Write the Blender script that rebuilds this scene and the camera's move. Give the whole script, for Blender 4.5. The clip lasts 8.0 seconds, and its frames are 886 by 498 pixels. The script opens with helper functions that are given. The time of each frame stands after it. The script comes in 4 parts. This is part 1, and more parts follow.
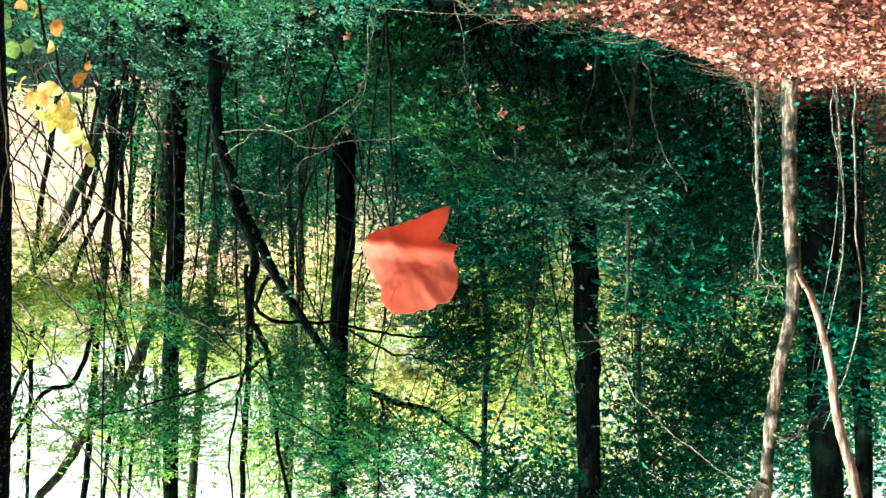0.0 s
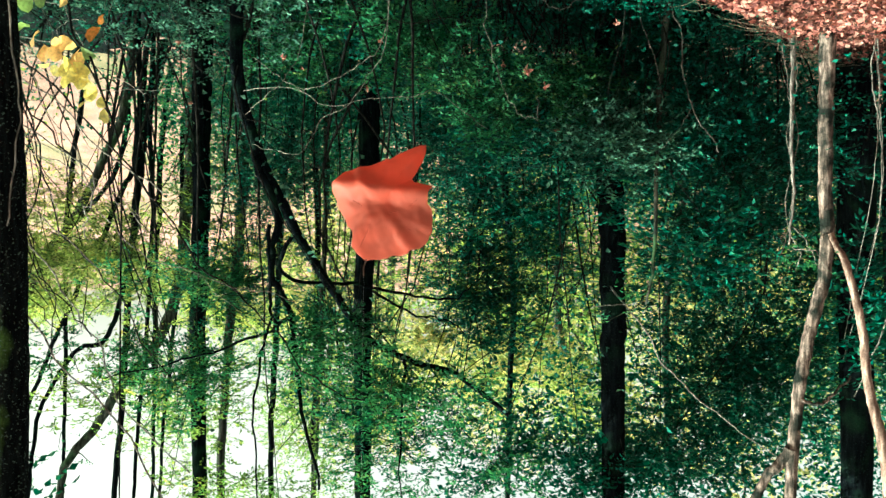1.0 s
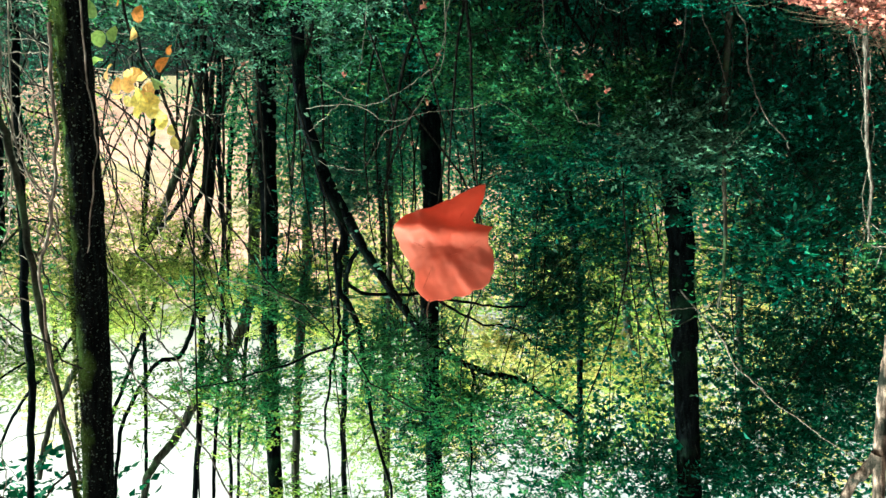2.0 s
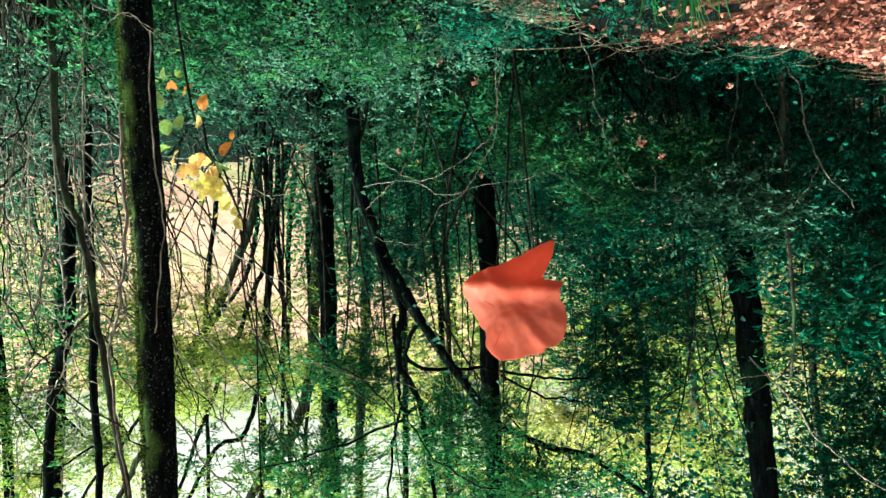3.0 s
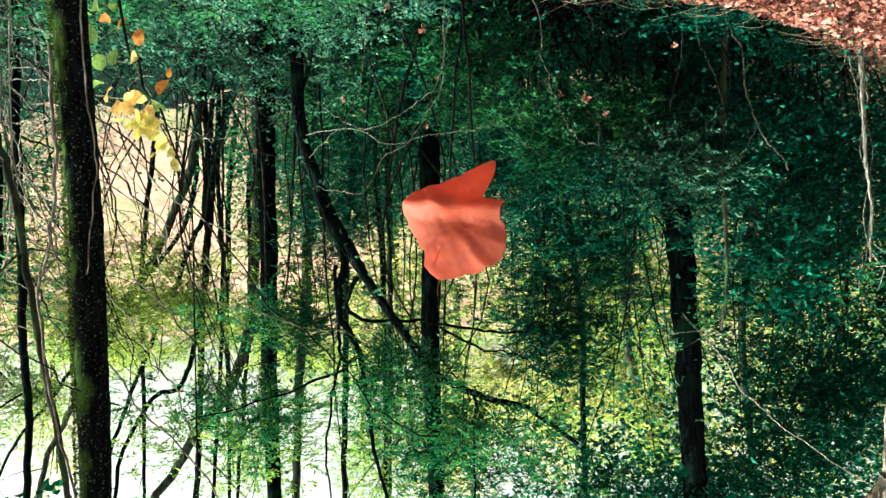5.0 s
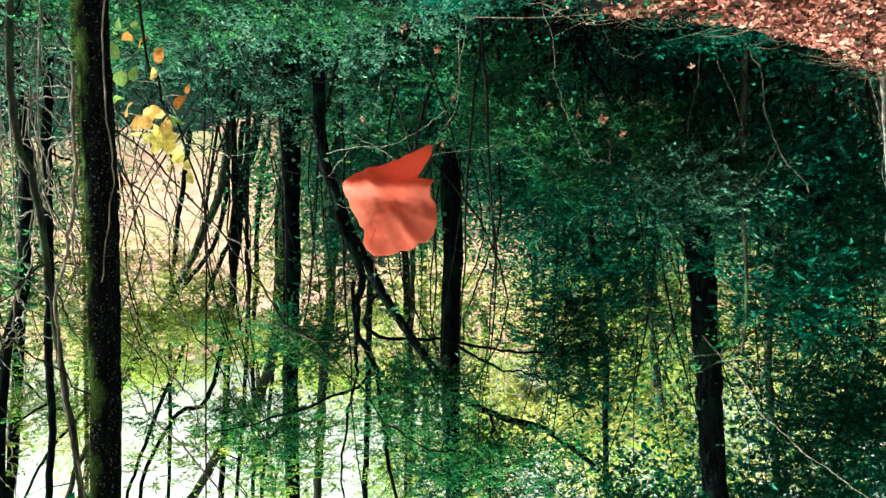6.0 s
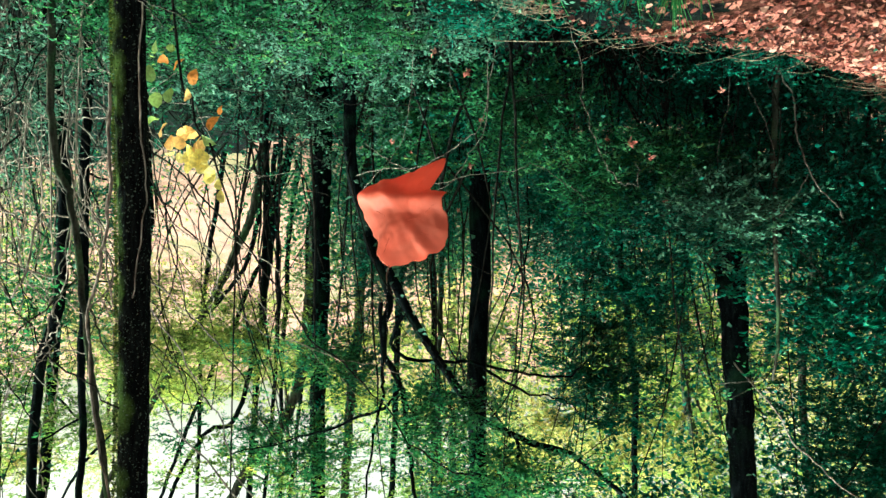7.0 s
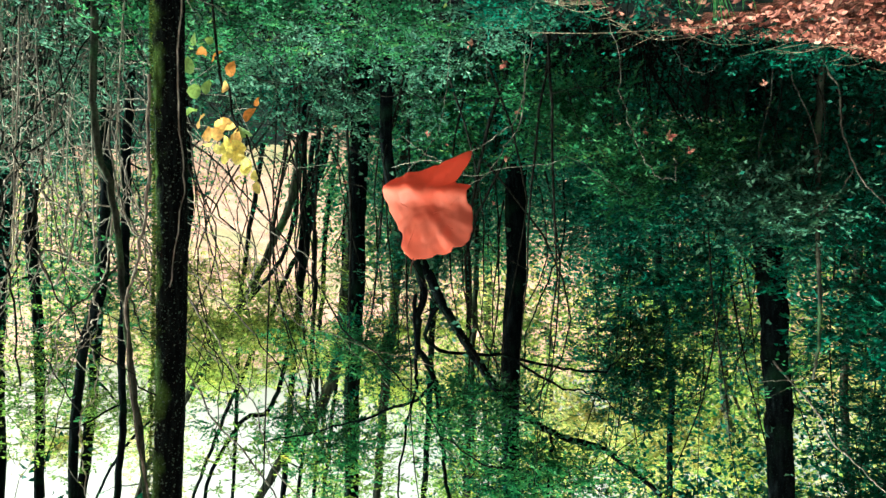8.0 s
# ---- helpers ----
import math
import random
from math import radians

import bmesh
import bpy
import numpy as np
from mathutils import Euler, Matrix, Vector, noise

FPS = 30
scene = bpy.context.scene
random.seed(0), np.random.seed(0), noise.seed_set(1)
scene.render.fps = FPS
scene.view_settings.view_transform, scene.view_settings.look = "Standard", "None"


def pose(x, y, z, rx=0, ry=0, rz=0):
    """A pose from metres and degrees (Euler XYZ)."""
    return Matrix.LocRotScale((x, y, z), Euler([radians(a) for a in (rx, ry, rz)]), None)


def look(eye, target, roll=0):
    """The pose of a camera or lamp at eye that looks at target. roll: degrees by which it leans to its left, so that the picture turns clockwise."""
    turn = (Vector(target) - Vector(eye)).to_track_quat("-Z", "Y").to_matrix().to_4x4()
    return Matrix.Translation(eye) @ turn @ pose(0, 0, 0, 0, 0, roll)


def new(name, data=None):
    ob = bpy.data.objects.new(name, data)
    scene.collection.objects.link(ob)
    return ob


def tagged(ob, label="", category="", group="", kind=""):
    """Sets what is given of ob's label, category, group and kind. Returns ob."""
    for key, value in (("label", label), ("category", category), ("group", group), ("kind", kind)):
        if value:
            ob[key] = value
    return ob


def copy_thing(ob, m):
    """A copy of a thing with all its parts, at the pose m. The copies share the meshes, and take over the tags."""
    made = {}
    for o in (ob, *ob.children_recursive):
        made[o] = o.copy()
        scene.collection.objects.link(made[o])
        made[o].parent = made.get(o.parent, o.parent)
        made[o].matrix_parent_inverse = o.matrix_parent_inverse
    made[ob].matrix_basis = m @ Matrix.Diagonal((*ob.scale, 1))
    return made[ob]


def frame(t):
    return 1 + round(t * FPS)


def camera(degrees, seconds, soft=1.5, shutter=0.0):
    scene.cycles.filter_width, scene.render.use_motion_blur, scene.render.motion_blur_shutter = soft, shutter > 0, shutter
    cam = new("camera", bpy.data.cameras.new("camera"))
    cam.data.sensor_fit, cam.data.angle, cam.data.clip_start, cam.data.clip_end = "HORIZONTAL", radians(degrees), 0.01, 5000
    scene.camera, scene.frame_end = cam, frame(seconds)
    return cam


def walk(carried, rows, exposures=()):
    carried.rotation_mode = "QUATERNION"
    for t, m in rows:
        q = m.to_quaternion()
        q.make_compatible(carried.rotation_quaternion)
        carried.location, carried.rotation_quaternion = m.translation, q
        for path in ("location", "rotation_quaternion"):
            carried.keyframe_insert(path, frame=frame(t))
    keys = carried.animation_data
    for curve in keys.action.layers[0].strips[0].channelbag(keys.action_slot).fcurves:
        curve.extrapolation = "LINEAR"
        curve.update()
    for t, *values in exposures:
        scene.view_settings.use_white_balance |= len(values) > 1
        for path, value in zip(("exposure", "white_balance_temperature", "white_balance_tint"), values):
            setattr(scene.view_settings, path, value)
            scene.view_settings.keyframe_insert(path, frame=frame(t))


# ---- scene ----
# The whole picture stands on its head: the camera is carried upside down, so it rolls by half a turn.
cam = camera(58.3, 8.0, soft=1.5)
PATH = [
    (0, (0.000, -0.000, 1.600), (0.010, 10.000, 1.606), 180.01),
    (0.5, (-0.054, 0.036, 1.604), (0.197, 10.032, 1.736), 180.24),
    (1, (-0.074, 0.078, 1.629), (0.329, 10.059, 2.086), 180.30),
    (1.2, (-0.080, 0.073, 1.648), (0.404, 10.046, 2.205), 180.18),
    (2.3, (-0.077, 0.073, 1.567), (1.394, 9.962, 1.807), 177.49),
    (2.5, (-0.070, 0.067, 1.568), (1.519, 9.940, 1.656), 177.04),
    (3, (-0.059, 0.081, 1.603), (1.802, 9.889, 1.018), 176.49),
    (3.5, (-0.056, 0.092, 1.610), (1.960, 9.856, 0.842), 176.91),
    (4, (-0.053, 0.093, 1.602), (1.824, 9.903, 1.114), 177.18),
    (4.5, (-0.035, 0.097, 1.614), (1.333, 10.003, 1.526), 177.48),
    (4.7, (-0.029, 0.108, 1.626), (1.133, 10.040, 1.642), 177.60),
    (5.8, (-0.191, 0.058, 1.721), (1.280, 9.945, 1.430), 178.19),
    (6, (-0.189, 0.066, 1.722), (1.380, 9.936, 1.369), 178.33),
    (6.5, (-0.209, 0.058, 1.742), (1.531, 9.891, 1.218), 178.63),
    (7, (-0.217, 0.053, 1.741), (1.720, 9.841, 1.078), 179.10),
    (7.5, (-0.225, 0.052, 1.745), (2.017, 9.774, 1.070), 179.78),
    (8, (-0.231, 0.065, 1.739), (2.157, 9.759, 1.167), 179.89),
]
walk(cam, [(t, look(eye, target, roll)) for t, eye, target, roll in PATH],
     exposures=[(0.0, 1.95, 4950, -15), (0.5, 1.7, 4950, -15), (1.0, 1.5, 4950, -15), (2.5, 1.56, 4950, -15), (4.0, 1.5, 4950, -15), (4.5, 1.62, 4950, -15), (6.0, 1.52, 4950, -15), (8.0, 1.53, 4950, -15)])

# ---- light ----
SUN_ELEVATION, SUN_AZIMUTH = 46.0, 98.0   # degrees; azimuth clockwise from +y
world = bpy.data.worlds.new("sky")
scene.world = world
world.use_nodes = True
wn, wl = world.node_tree.nodes, world.node_tree.links
sky = wn.new("ShaderNodeTexSky")
sky.sky_type, sky.sun_disc = "NISHITA", False
sky.sun_elevation, sky.sun_rotation = radians(SUN_ELEVATION), radians(SUN_AZIMUTH)
sky.air_density, sky.dust_density, sky.ozone_density = 1.0, 7.0, 0.6
haze = wn.new("ShaderNodeHueSaturation")      # a hazy, whitish sky
haze.inputs["Saturation"].default_value = 0.35
wl.new(sky.outputs[0], haze.inputs["Color"])
warm = wn.new("ShaderNodeMix")
warm.data_type, warm.blend_type = "RGBA", "MULTIPLY"
warm.inputs[0].default_value, warm.inputs[7].default_value = 1.0, (1.18, 0.92, 0.66, 1)
wl.new(haze.outputs[0], warm.inputs[6])
wl.new(warm.outputs[2], wn["Background"].inputs["Color"])
wn["Background"].inputs["Strength"].default_value = 0.15
sun_data = bpy.data.lights.new("sun", "SUN")
sun_data.energy, sun_data.angle, sun_data.color = 5.0, radians(0.6), (1.0, 0.87, 0.66)
sun = new("sun", sun_data)
_az, _el = radians(SUN_AZIMUTH), radians(SUN_ELEVATION)
sun.matrix_world = look(Vector((math.sin(_az) * math.cos(_el), math.cos(_az) * math.cos(_el), math.sin(_el))) * 40, (0, 0, 0))


# ---- materials ----
def material(name):
    m = bpy.data.materials.new(name)
    m.use_nodes = True
    n, l = m.node_tree.nodes, m.node_tree.links
    return m, n, l, n["Principled BSDF"]


def ramp(n, stops):
    r = n.new("ShaderNodeValToRGB")
    e = r.color_ramp.elements
    while len(e) < len(stops):
        e.new(0.5)
    for el, (p, c) in zip(e, stops):
        el.position, el.color = p, (*c, 1)
    return r


def noise_node(n, l, scale, detail=4.0, stretch=None, vec=None):
    t = n.new("ShaderNodeTexNoise")
    t.inputs["Scale"].default_value, t.inputs["Detail"].default_value = scale, detail
    if vec is None:
        vec = n.new("ShaderNodeTexCoord").outputs["Object"]
    if stretch:
        mp = n.new("ShaderNodeMapping")
        mp.inputs["Scale"].default_value = stretch
        l.new(vec, mp.inputs["Vector"])
        vec = mp.outputs["Vector"]
    l.new(vec, t.inputs["Vector"])
    return t


def mix_colour(n, l, fac, a, b, mode="MIX"):
    x = n.new("ShaderNodeMix")
    x.data_type, x.blend_type = "RGBA", mode
    for sock, v in ((x.inputs[0], fac), (x.inputs[6], a), (x.inputs[7], b)):
        if isinstance(v, bpy.types.NodeSocket):
            l.new(v, sock)
        elif isinstance(v, tuple):
            sock.default_value = (*v, 1)
        else:
            sock.default_value = v
    return x.outputs[2]


def bump(n, l, bsdf, height, strength, distance):
    b = n.new("ShaderNodeBump")
    b.inputs["Strength"].default_value, b.inputs["Distance"].default_value = strength, distance
    l.new(height, b.inputs["Height"])
    l.new(b.outputs[0], bsdf.inputs["Normal"])


def leaf_material(name, stops, through_light=0.35, rough=0.5, veins=60.0, clump=0.0):
    """Living or dead leaves: each leaf takes a colour of its own, and lets some light through."""
    m, n, l, b = material(name)
    g = n.new("ShaderNodeNewGeometry")
    r = ramp(n, stops)
    own = g.outputs["Random Per Island"]
    if clump:      # leaves of one spray share a tone
        tone = n.new("ShaderNodeMapRange")
        tone.inputs["From Min"].default_value, tone.inputs["From Max"].default_value = 0.33, 0.67
        l.new(noise_node(n, l, 3.2, 2).outputs["Fac"], tone.inputs["Value"])
        both = n.new("ShaderNodeMix")
        both.inputs[0].default_value = clump
        l.new(own, both.inputs[2])
        l.new(tone.outputs["Result"], both.inputs[3])
        own = both.outputs[0]
    l.new(own, r.inputs[0])
    patch = noise_node(n, l, veins, 3)
    pr = ramp(n, [(0.3, (0.65, 0.65, 0.65)), (0.7, (1.25, 1.25, 1.2))])
    l.new(patch.outputs["Fac"], pr.inputs[0])
    col = mix_colour(n, l, 1.0, r.outputs[0], pr.outputs[0], "MULTIPLY")
    l.new(col, b.inputs["Base Color"])
    b.inputs["Roughness"].default_value = rough
    b.inputs["Specular IOR Level"].default_value = 0.14
    tr = n.new("ShaderNodeBsdfTranslucent")
    l.new(mix_colour(n, l, 1.0, col, (1.15, 1.15, 0.8), "MULTIPLY"), tr.inputs["Color"])
    mx = n.new("ShaderNodeMixShader")
    mx.inputs[0].default_value = through_light
    l.new(b.outputs[0], mx.inputs[1])
    l.new(tr.outputs[0], mx.inputs[2])
    l.new(mx.outputs[0], n["Material Output"].inputs["Surface"])
    return m


def bark_material(name, dark, light, moss=None, moss_share=0.5, scale=9.0, speck=None, moss_side=None):
    m, n, l, b = material(name)
    ridges = noise_node(n, l, scale, 6, (3.0, 3.0, 0.55))
    r = ramp(n, [(0.38, dark), (0.52, tuple(0.6 * a + 0.4 * c for a, c in zip(dark, light))), (0.66, light)])
    l.new(ridges.outputs["Fac"], r.inputs[0])
    col = r.outputs[0]
    blot = noise_node(n, l, scale * 0.45, 5)
    if moss:
        k = ramp(n, [(moss_share - 0.08, (0, 0, 0)), (moss_share + 0.1, (1, 1, 1))])
        if moss_side:
            nrm, add = n.new("ShaderNodeVectorMath"), n.new("ShaderNodeMath")
            nrm.operation, add.operation = "DOT_PRODUCT", "MULTIPLY_ADD"
            nrm.inputs[1].default_value = moss_side
            l.new(n.new("ShaderNodeNewGeometry").outputs["Normal"], nrm.inputs[0])
            l.new(nrm.outputs["Value"], add.inputs[0])
            add.inputs[1].default_value = 0.22
            l.new(blot.outputs["Fac"], add.inputs[2])
            l.new(add.outputs[0], k.inputs[0])
        else:
            l.new(blot.outputs["Fac"], k.inputs[0])
        col = mix_colour(n, l, k.outputs[0], col, moss)
    fine = noise_node(n, l, scale * 9, 3)
    fr = ramp(n, [(0.3, (0.6, 0.6, 0.6)), (0.7, (1.3, 1.3, 1.3))])
    l.new(fine.outputs["Fac"], fr.inputs[0])
    l.new(mix_colour(n, l, 1.0, col, fr.outputs[0], "MULTIPLY"), b.inputs["Base Color"])
    if speck:
        sp = noise_node(n, l, scale * 6, 2)
        k = ramp(n, [(0.63, (0, 0, 0)), (0.68, (0.8, 0.8, 0.8))])
        l.new(sp.outputs["Fac"], k.inputs[0])
        l.new(mix_colour(n, l, k.outputs[0], b.inputs["Base Color"].links[0].from_socket, speck), b.inputs["Base Color"])
    b.inputs["Roughness"].default_value = 0.92
    b.inputs["Specular IOR Level"].default_value = 0.012
    bump(n, l, b, ridges.outputs["Fac"], 0.9, 0.02)
    return m


def ground_material():
    m, n, l, b = material("forest_floor")
    big = noise_node(n, l, 0.5, 4)
    mid = noise_node(n, l, 1.7, 7)
    fine = noise_node(n, l, 38.0, 4)
    r = ramp(n, [(0.25, (0.17, 0.085, 0.066)), (0.42, (0.27, 0.145, 0.11)), (0.58, (0.34, 0.19, 0.15)), (0.8, (0.42, 0.26, 0.21))])
    l.new(fine.outputs["Fac"], r.inputs[0])
    r2 = ramp(n, [(0.3, (0.6, 0.6, 0.6)), (0.7, (1.2, 1.2, 1.2))])
    l.new(mid.outputs["Fac"], r2.inputs[0])
    col = mix_colour(n, l, 1.0, r.outputs[0], r2.outputs[0], "MULTIPLY")
    g = ramp(n, [(0.54, (0, 0, 0)), (0.66, (0.6, 0.6, 0.6))])
    l.new(big.outputs["Fac"], g.inputs[0])
    l.new(mix_colour(n, l, g.outputs[0], col, (0.1, 0.13, 0.04)), b.inputs["Base Color"])
    b.inputs["Roughness"].default_value = 0.95
    bump(n, l, b, fine.outputs["Fac"], 0.8, 0.03)
    return m


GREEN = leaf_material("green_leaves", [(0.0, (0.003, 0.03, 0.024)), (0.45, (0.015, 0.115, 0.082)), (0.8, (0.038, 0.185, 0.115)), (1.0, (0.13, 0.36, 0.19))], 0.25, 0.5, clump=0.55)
BLUISH = leaf_material("bluish_green_leaves", [(0.0, (0.018, 0.06, 0.046)), (0.5, (0.07, 0.17, 0.12)), (1.0, (0.2, 0.36, 0.25))], 0.25, 0.55, clump=0.55)
MID = leaf_material("mid_green_leaves", [(0.0, (0.018, 0.085, 0.038)), (0.5, (0.05, 0.185, 0.082)), (0.85, (0.12, 0.31, 0.12)), (1.0, (0.36, 0.45, 0.13))], 0.4, 0.55, clump=0.55)
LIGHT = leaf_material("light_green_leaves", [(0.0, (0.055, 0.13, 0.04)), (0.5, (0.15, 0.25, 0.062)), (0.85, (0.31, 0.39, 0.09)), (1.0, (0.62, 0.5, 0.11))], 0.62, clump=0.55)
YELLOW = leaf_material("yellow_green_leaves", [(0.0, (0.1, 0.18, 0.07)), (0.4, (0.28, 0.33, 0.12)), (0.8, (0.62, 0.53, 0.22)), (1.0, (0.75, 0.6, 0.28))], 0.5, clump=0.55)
OLIVE = leaf_material("olive_yellow_leaves", [(0.0, (0.12, 0.2, 0.05)), (0.5, (0.26, 0.35, 0.09)), (0.85, (0.46, 0.48, 0.13)), (1.0, (0.68, 0.52, 0.13))], 0.6, clump=0.55)
LITTER = leaf_material("fallen_leaves", [(0.0, (0.03, 0.014, 0.014)), (0.25, (0.13, 0.045, 0.04)), (0.5, (0.42, 0.15, 0.125)), (0.85, (0.58, 0.24, 0.19)), (1.0, (0.68, 0.42, 0.34))], 0.12, 0.6)
RUSSET = leaf_material("russet_leaf", [(0.0, (0.80, 0.20, 0.135)), (1.0, (0.82, 0.21, 0.14))], 0.4, 0.4, 14.0)
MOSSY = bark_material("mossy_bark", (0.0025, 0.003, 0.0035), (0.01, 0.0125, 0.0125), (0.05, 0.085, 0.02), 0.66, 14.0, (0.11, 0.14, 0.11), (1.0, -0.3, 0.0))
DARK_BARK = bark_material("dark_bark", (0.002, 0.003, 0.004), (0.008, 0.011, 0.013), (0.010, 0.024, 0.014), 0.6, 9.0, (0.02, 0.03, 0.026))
GREY_BARK = bark_material("grey_bark", (0.02, 0.024, 0.02), (0.09, 0.09, 0.07), (0.06, 0.11, 0.05), 0.6, 7.0)
# pale bark whose strong mottling also paints in patches of sun
SUN_MOTTLED_BARK = bark_material("sun_mottled_bark", (0.08, 0.06, 0.05), (0.56, 0.42, 0.35), (0.02, 0.024, 0.02), 0.48, 11.0, (0.03, 0.034, 0.028))
DEAD_WOOD = bark_material("dead_wood", (0.14, 0.09, 0.07), (0.5, 0.34, 0.27), None, 0.5, 8.0)
VINE = bark_material("vine_bark", (0.1, 0.09, 0.08), (0.42, 0.37, 0.32), None, 0.5, 20.0)
# paler copy of the vine bark, standing in for light on the tangle
LIT_VINE = bark_material("lit_vine_bark", (0.2, 0.17, 0.15), (0.66, 0.58, 0.5), None, 0.5, 20.0)
TWIG = bark_material("twig_bark", (0.008, 0.009, 0.009), (0.04, 0.038, 0.033), None, 0.5, 20.0)
STRAW = bark_material("dry_straw", (0.18, 0.13, 0.09), (0.5, 0.39, 0.29), None, 0.5, 30.0)
GRASS = leaf_material("grass_blades", [(0.0, (0.03, 0.17, 0.05)), (1.0, (0.1, 0.33, 0.1))], 0.4)
MOSS = leaf_material("moss_tufts", [(0.0, (0.02, 0.035, 0.012)), (0.6, (0.06, 0.1, 0.02)), (1.0, (0.16, 0.2, 0.04))], 0.25, 0.8)
FLOOR = ground_material()
# soil colour darkened to stand in for the gully's shade
SHADE_SOIL = bark_material("shade_soil", (0.004, 0.0055, 0.007), (0.018, 0.02, 0.021), (0.008, 0.018, 0.012), 0.5, 5.0)
HUMUS = bark_material("leaf_mould", (0.03, 0.014, 0.01), (0.17, 0.075, 0.055), None, 0.5, 16.0)
thread_mat, _n, _l, _b = material("spider_silk")
_b.inputs["Base Color"].default_value, _b.inputs["Roughness"].default_value = (0.7, 0.7, 0.7, 1), 0.4


# ---- mesh helpers ----
def mesh_from(name, verts, quads, mat, smooth=True):
    """A mesh from arrays of corners and four-cornered faces."""
    verts, quads = np.asarray(verts, np.float32).reshape(-1, 3), np.asarray(quads, np.int32).reshape(-1, 4)
    me = bpy.data.meshes.new(name)
    me.vertices.add(len(verts))
    me.vertices.foreach_set("co", verts.ravel())
    me.loops.add(quads.size)
    me.loops.foreach_set("vertex_index", quads.ravel())
    me.polygons.add(len(quads))
    me.polygons.foreach_set("loop_start", np.arange(0, quads.size, 4, dtype=np.int32))
    me.polygons.foreach_set("loop_total", np.full(len(quads), 4, np.int32))
    me.polygons.foreach_set("use_smooth", np.full(len(quads), smooth))
    me.update(calc_edges=True)
    me.materials.append(mat)
    return me


def part(name, mesh, parent, label=""):
    """Links a mesh as one part under a thing."""
    ob = new(name, mesh)
    ob.parent = parent
    return tagged(ob, label)


def base(name, place, label, category, group="", kind=""):
    e = new(name)
    e.location = place
    e.empty_display_size = 0.2
    return tagged(e, label, category, group, kind)


def unit(v):
    return v / np.maximum(np.linalg.norm(v, axis=-1, keepdims=True), 1e-9)


def smooth_line(points, steps=6):
    """A Catmull-Rom line through the given points."""
    p = np.asarray(points, float)
    p = np.vstack([2 * p[0] - p[1], p, 2 * p[-1] - p[-2]])
    out = []
    for i in range(1, len(p) - 2):
        for t in np.linspace(0, 1, steps, endpoint=False):
            a, b, c, d = p[i - 1:i + 3]
            out.append(0.5 * (2 * b + (c - a) * t + (2 * a - 5 * b + 4 * c - d) * t ** 2 + (3 * b - a - 3 * c + d) * t ** 3))
    return np.array(out + [p[-2]])


def tube(points, r0, r1, sides=9, steps=6, rough=0.0, rng=None, wander=0.0, flare=0.0):
    """Corners and faces of a tapering, slightly knobbly round stem along a line."""
    line = smooth_line(points, steps)
    rng = rng or np.random.default_rng(1)
    n = len(line)
    if wander:
        w = np.cumsum(rng.normal(0, wander, (n, 3)), 0)
        w -= np.linspace(0, 1, n)[:, None] * w[-1]
        line = line + w
    ahead = unit(np.gradient(line, axis=0))
    ref = np.where(np.abs(ahead[:, 2:3]) > 0.9, [[1.0, 0, 0]], [[0, 0, 1.0]])
    u = unit(np.cross(ahead, ref))
    for i in range(1, n):      # keep the rings from twisting
        u[i] = unit(u[i - 1] - ahead[i] * (u[i - 1] @ ahead[i]))
    v = np.cross(ahead, u)
    s = np.linspace(0, 1, n)
    rad = (r0 + (r1 - r0) * s)[:, None] * (1 + flare * np.exp(-s * 14))[:, None]
    rad = rad * (1 + rng.normal(0, rough, (n, sides)) + 0.6 * rough * rng.normal(0, 1, (1, sides)))
    a = np.linspace(0, 2 * np.pi, sides, endpoint=False)
    ring = line[:, None] + rad[..., None] * (np.cos(a)[None, :, None] * u[:, None] + np.sin(a)[None, :, None] * v[:, None])
    verts = np.concatenate([ring.reshape(-1, 3), line[:1], line[-1:]])
    i, j = np.meshgrid(np.arange(n - 1), np.arange(sides), indexing="ij")
    k = (j + 1) % sides
    quads = np.stack([i * sides + j, i * sides + k, (i + 1) * sides + k, (i + 1) * sides + j], -1).reshape(-1, 4)
    e = n * sides
    cap = [[e + 1, (n - 1) * sides + x, (n - 1) * sides + (x + 1) % sides, (n - 1) * sides + (x + 2) % sides] for x in range(0, sides - 1, 2)]
    return verts, np.concatenate([quads, cap])


def joined(pieces):
    """Several (corners, faces) as one."""
    at, vs, qs = 0, [], []
    for v, q in pieces:
        vs.append(v), qs.append(np.asarray(q) + at)
        at += len(v)
    return np.concatenate(vs), np.concatenate(qs)


def leaves(rng, root, along, size, flat=0.6, wide=0.5, curl=0.12):
    """One folded, pointed leaf (four corners, two faces) at each root, pointing along."""
    n = len(root)
    along = unit(along)
    up = unit(rng.normal(0, 1, (n, 3)) * (1 - flat) + np.array([0, 0, 1.0]) * flat)
    side = unit(np.cross(along, up))
    nor = np.cross(side, along)
    s = (np.asarray(size) * rng.uniform(0.65, 1.3, n))[:, None]
    w = s * wide * 0.5
    c = [root, root + along * s * 0.45 + side * w + nor * s * curl, root + along * s - nor * s * curl * rng.uniform(0, 2, (n, 1)), root + along * s * 0.45 - side * w + nor * s * curl]
    v = np.stack(c, 1).reshape(-1, 3)
    return v, np.arange(4 * n).reshape(-1, 4)


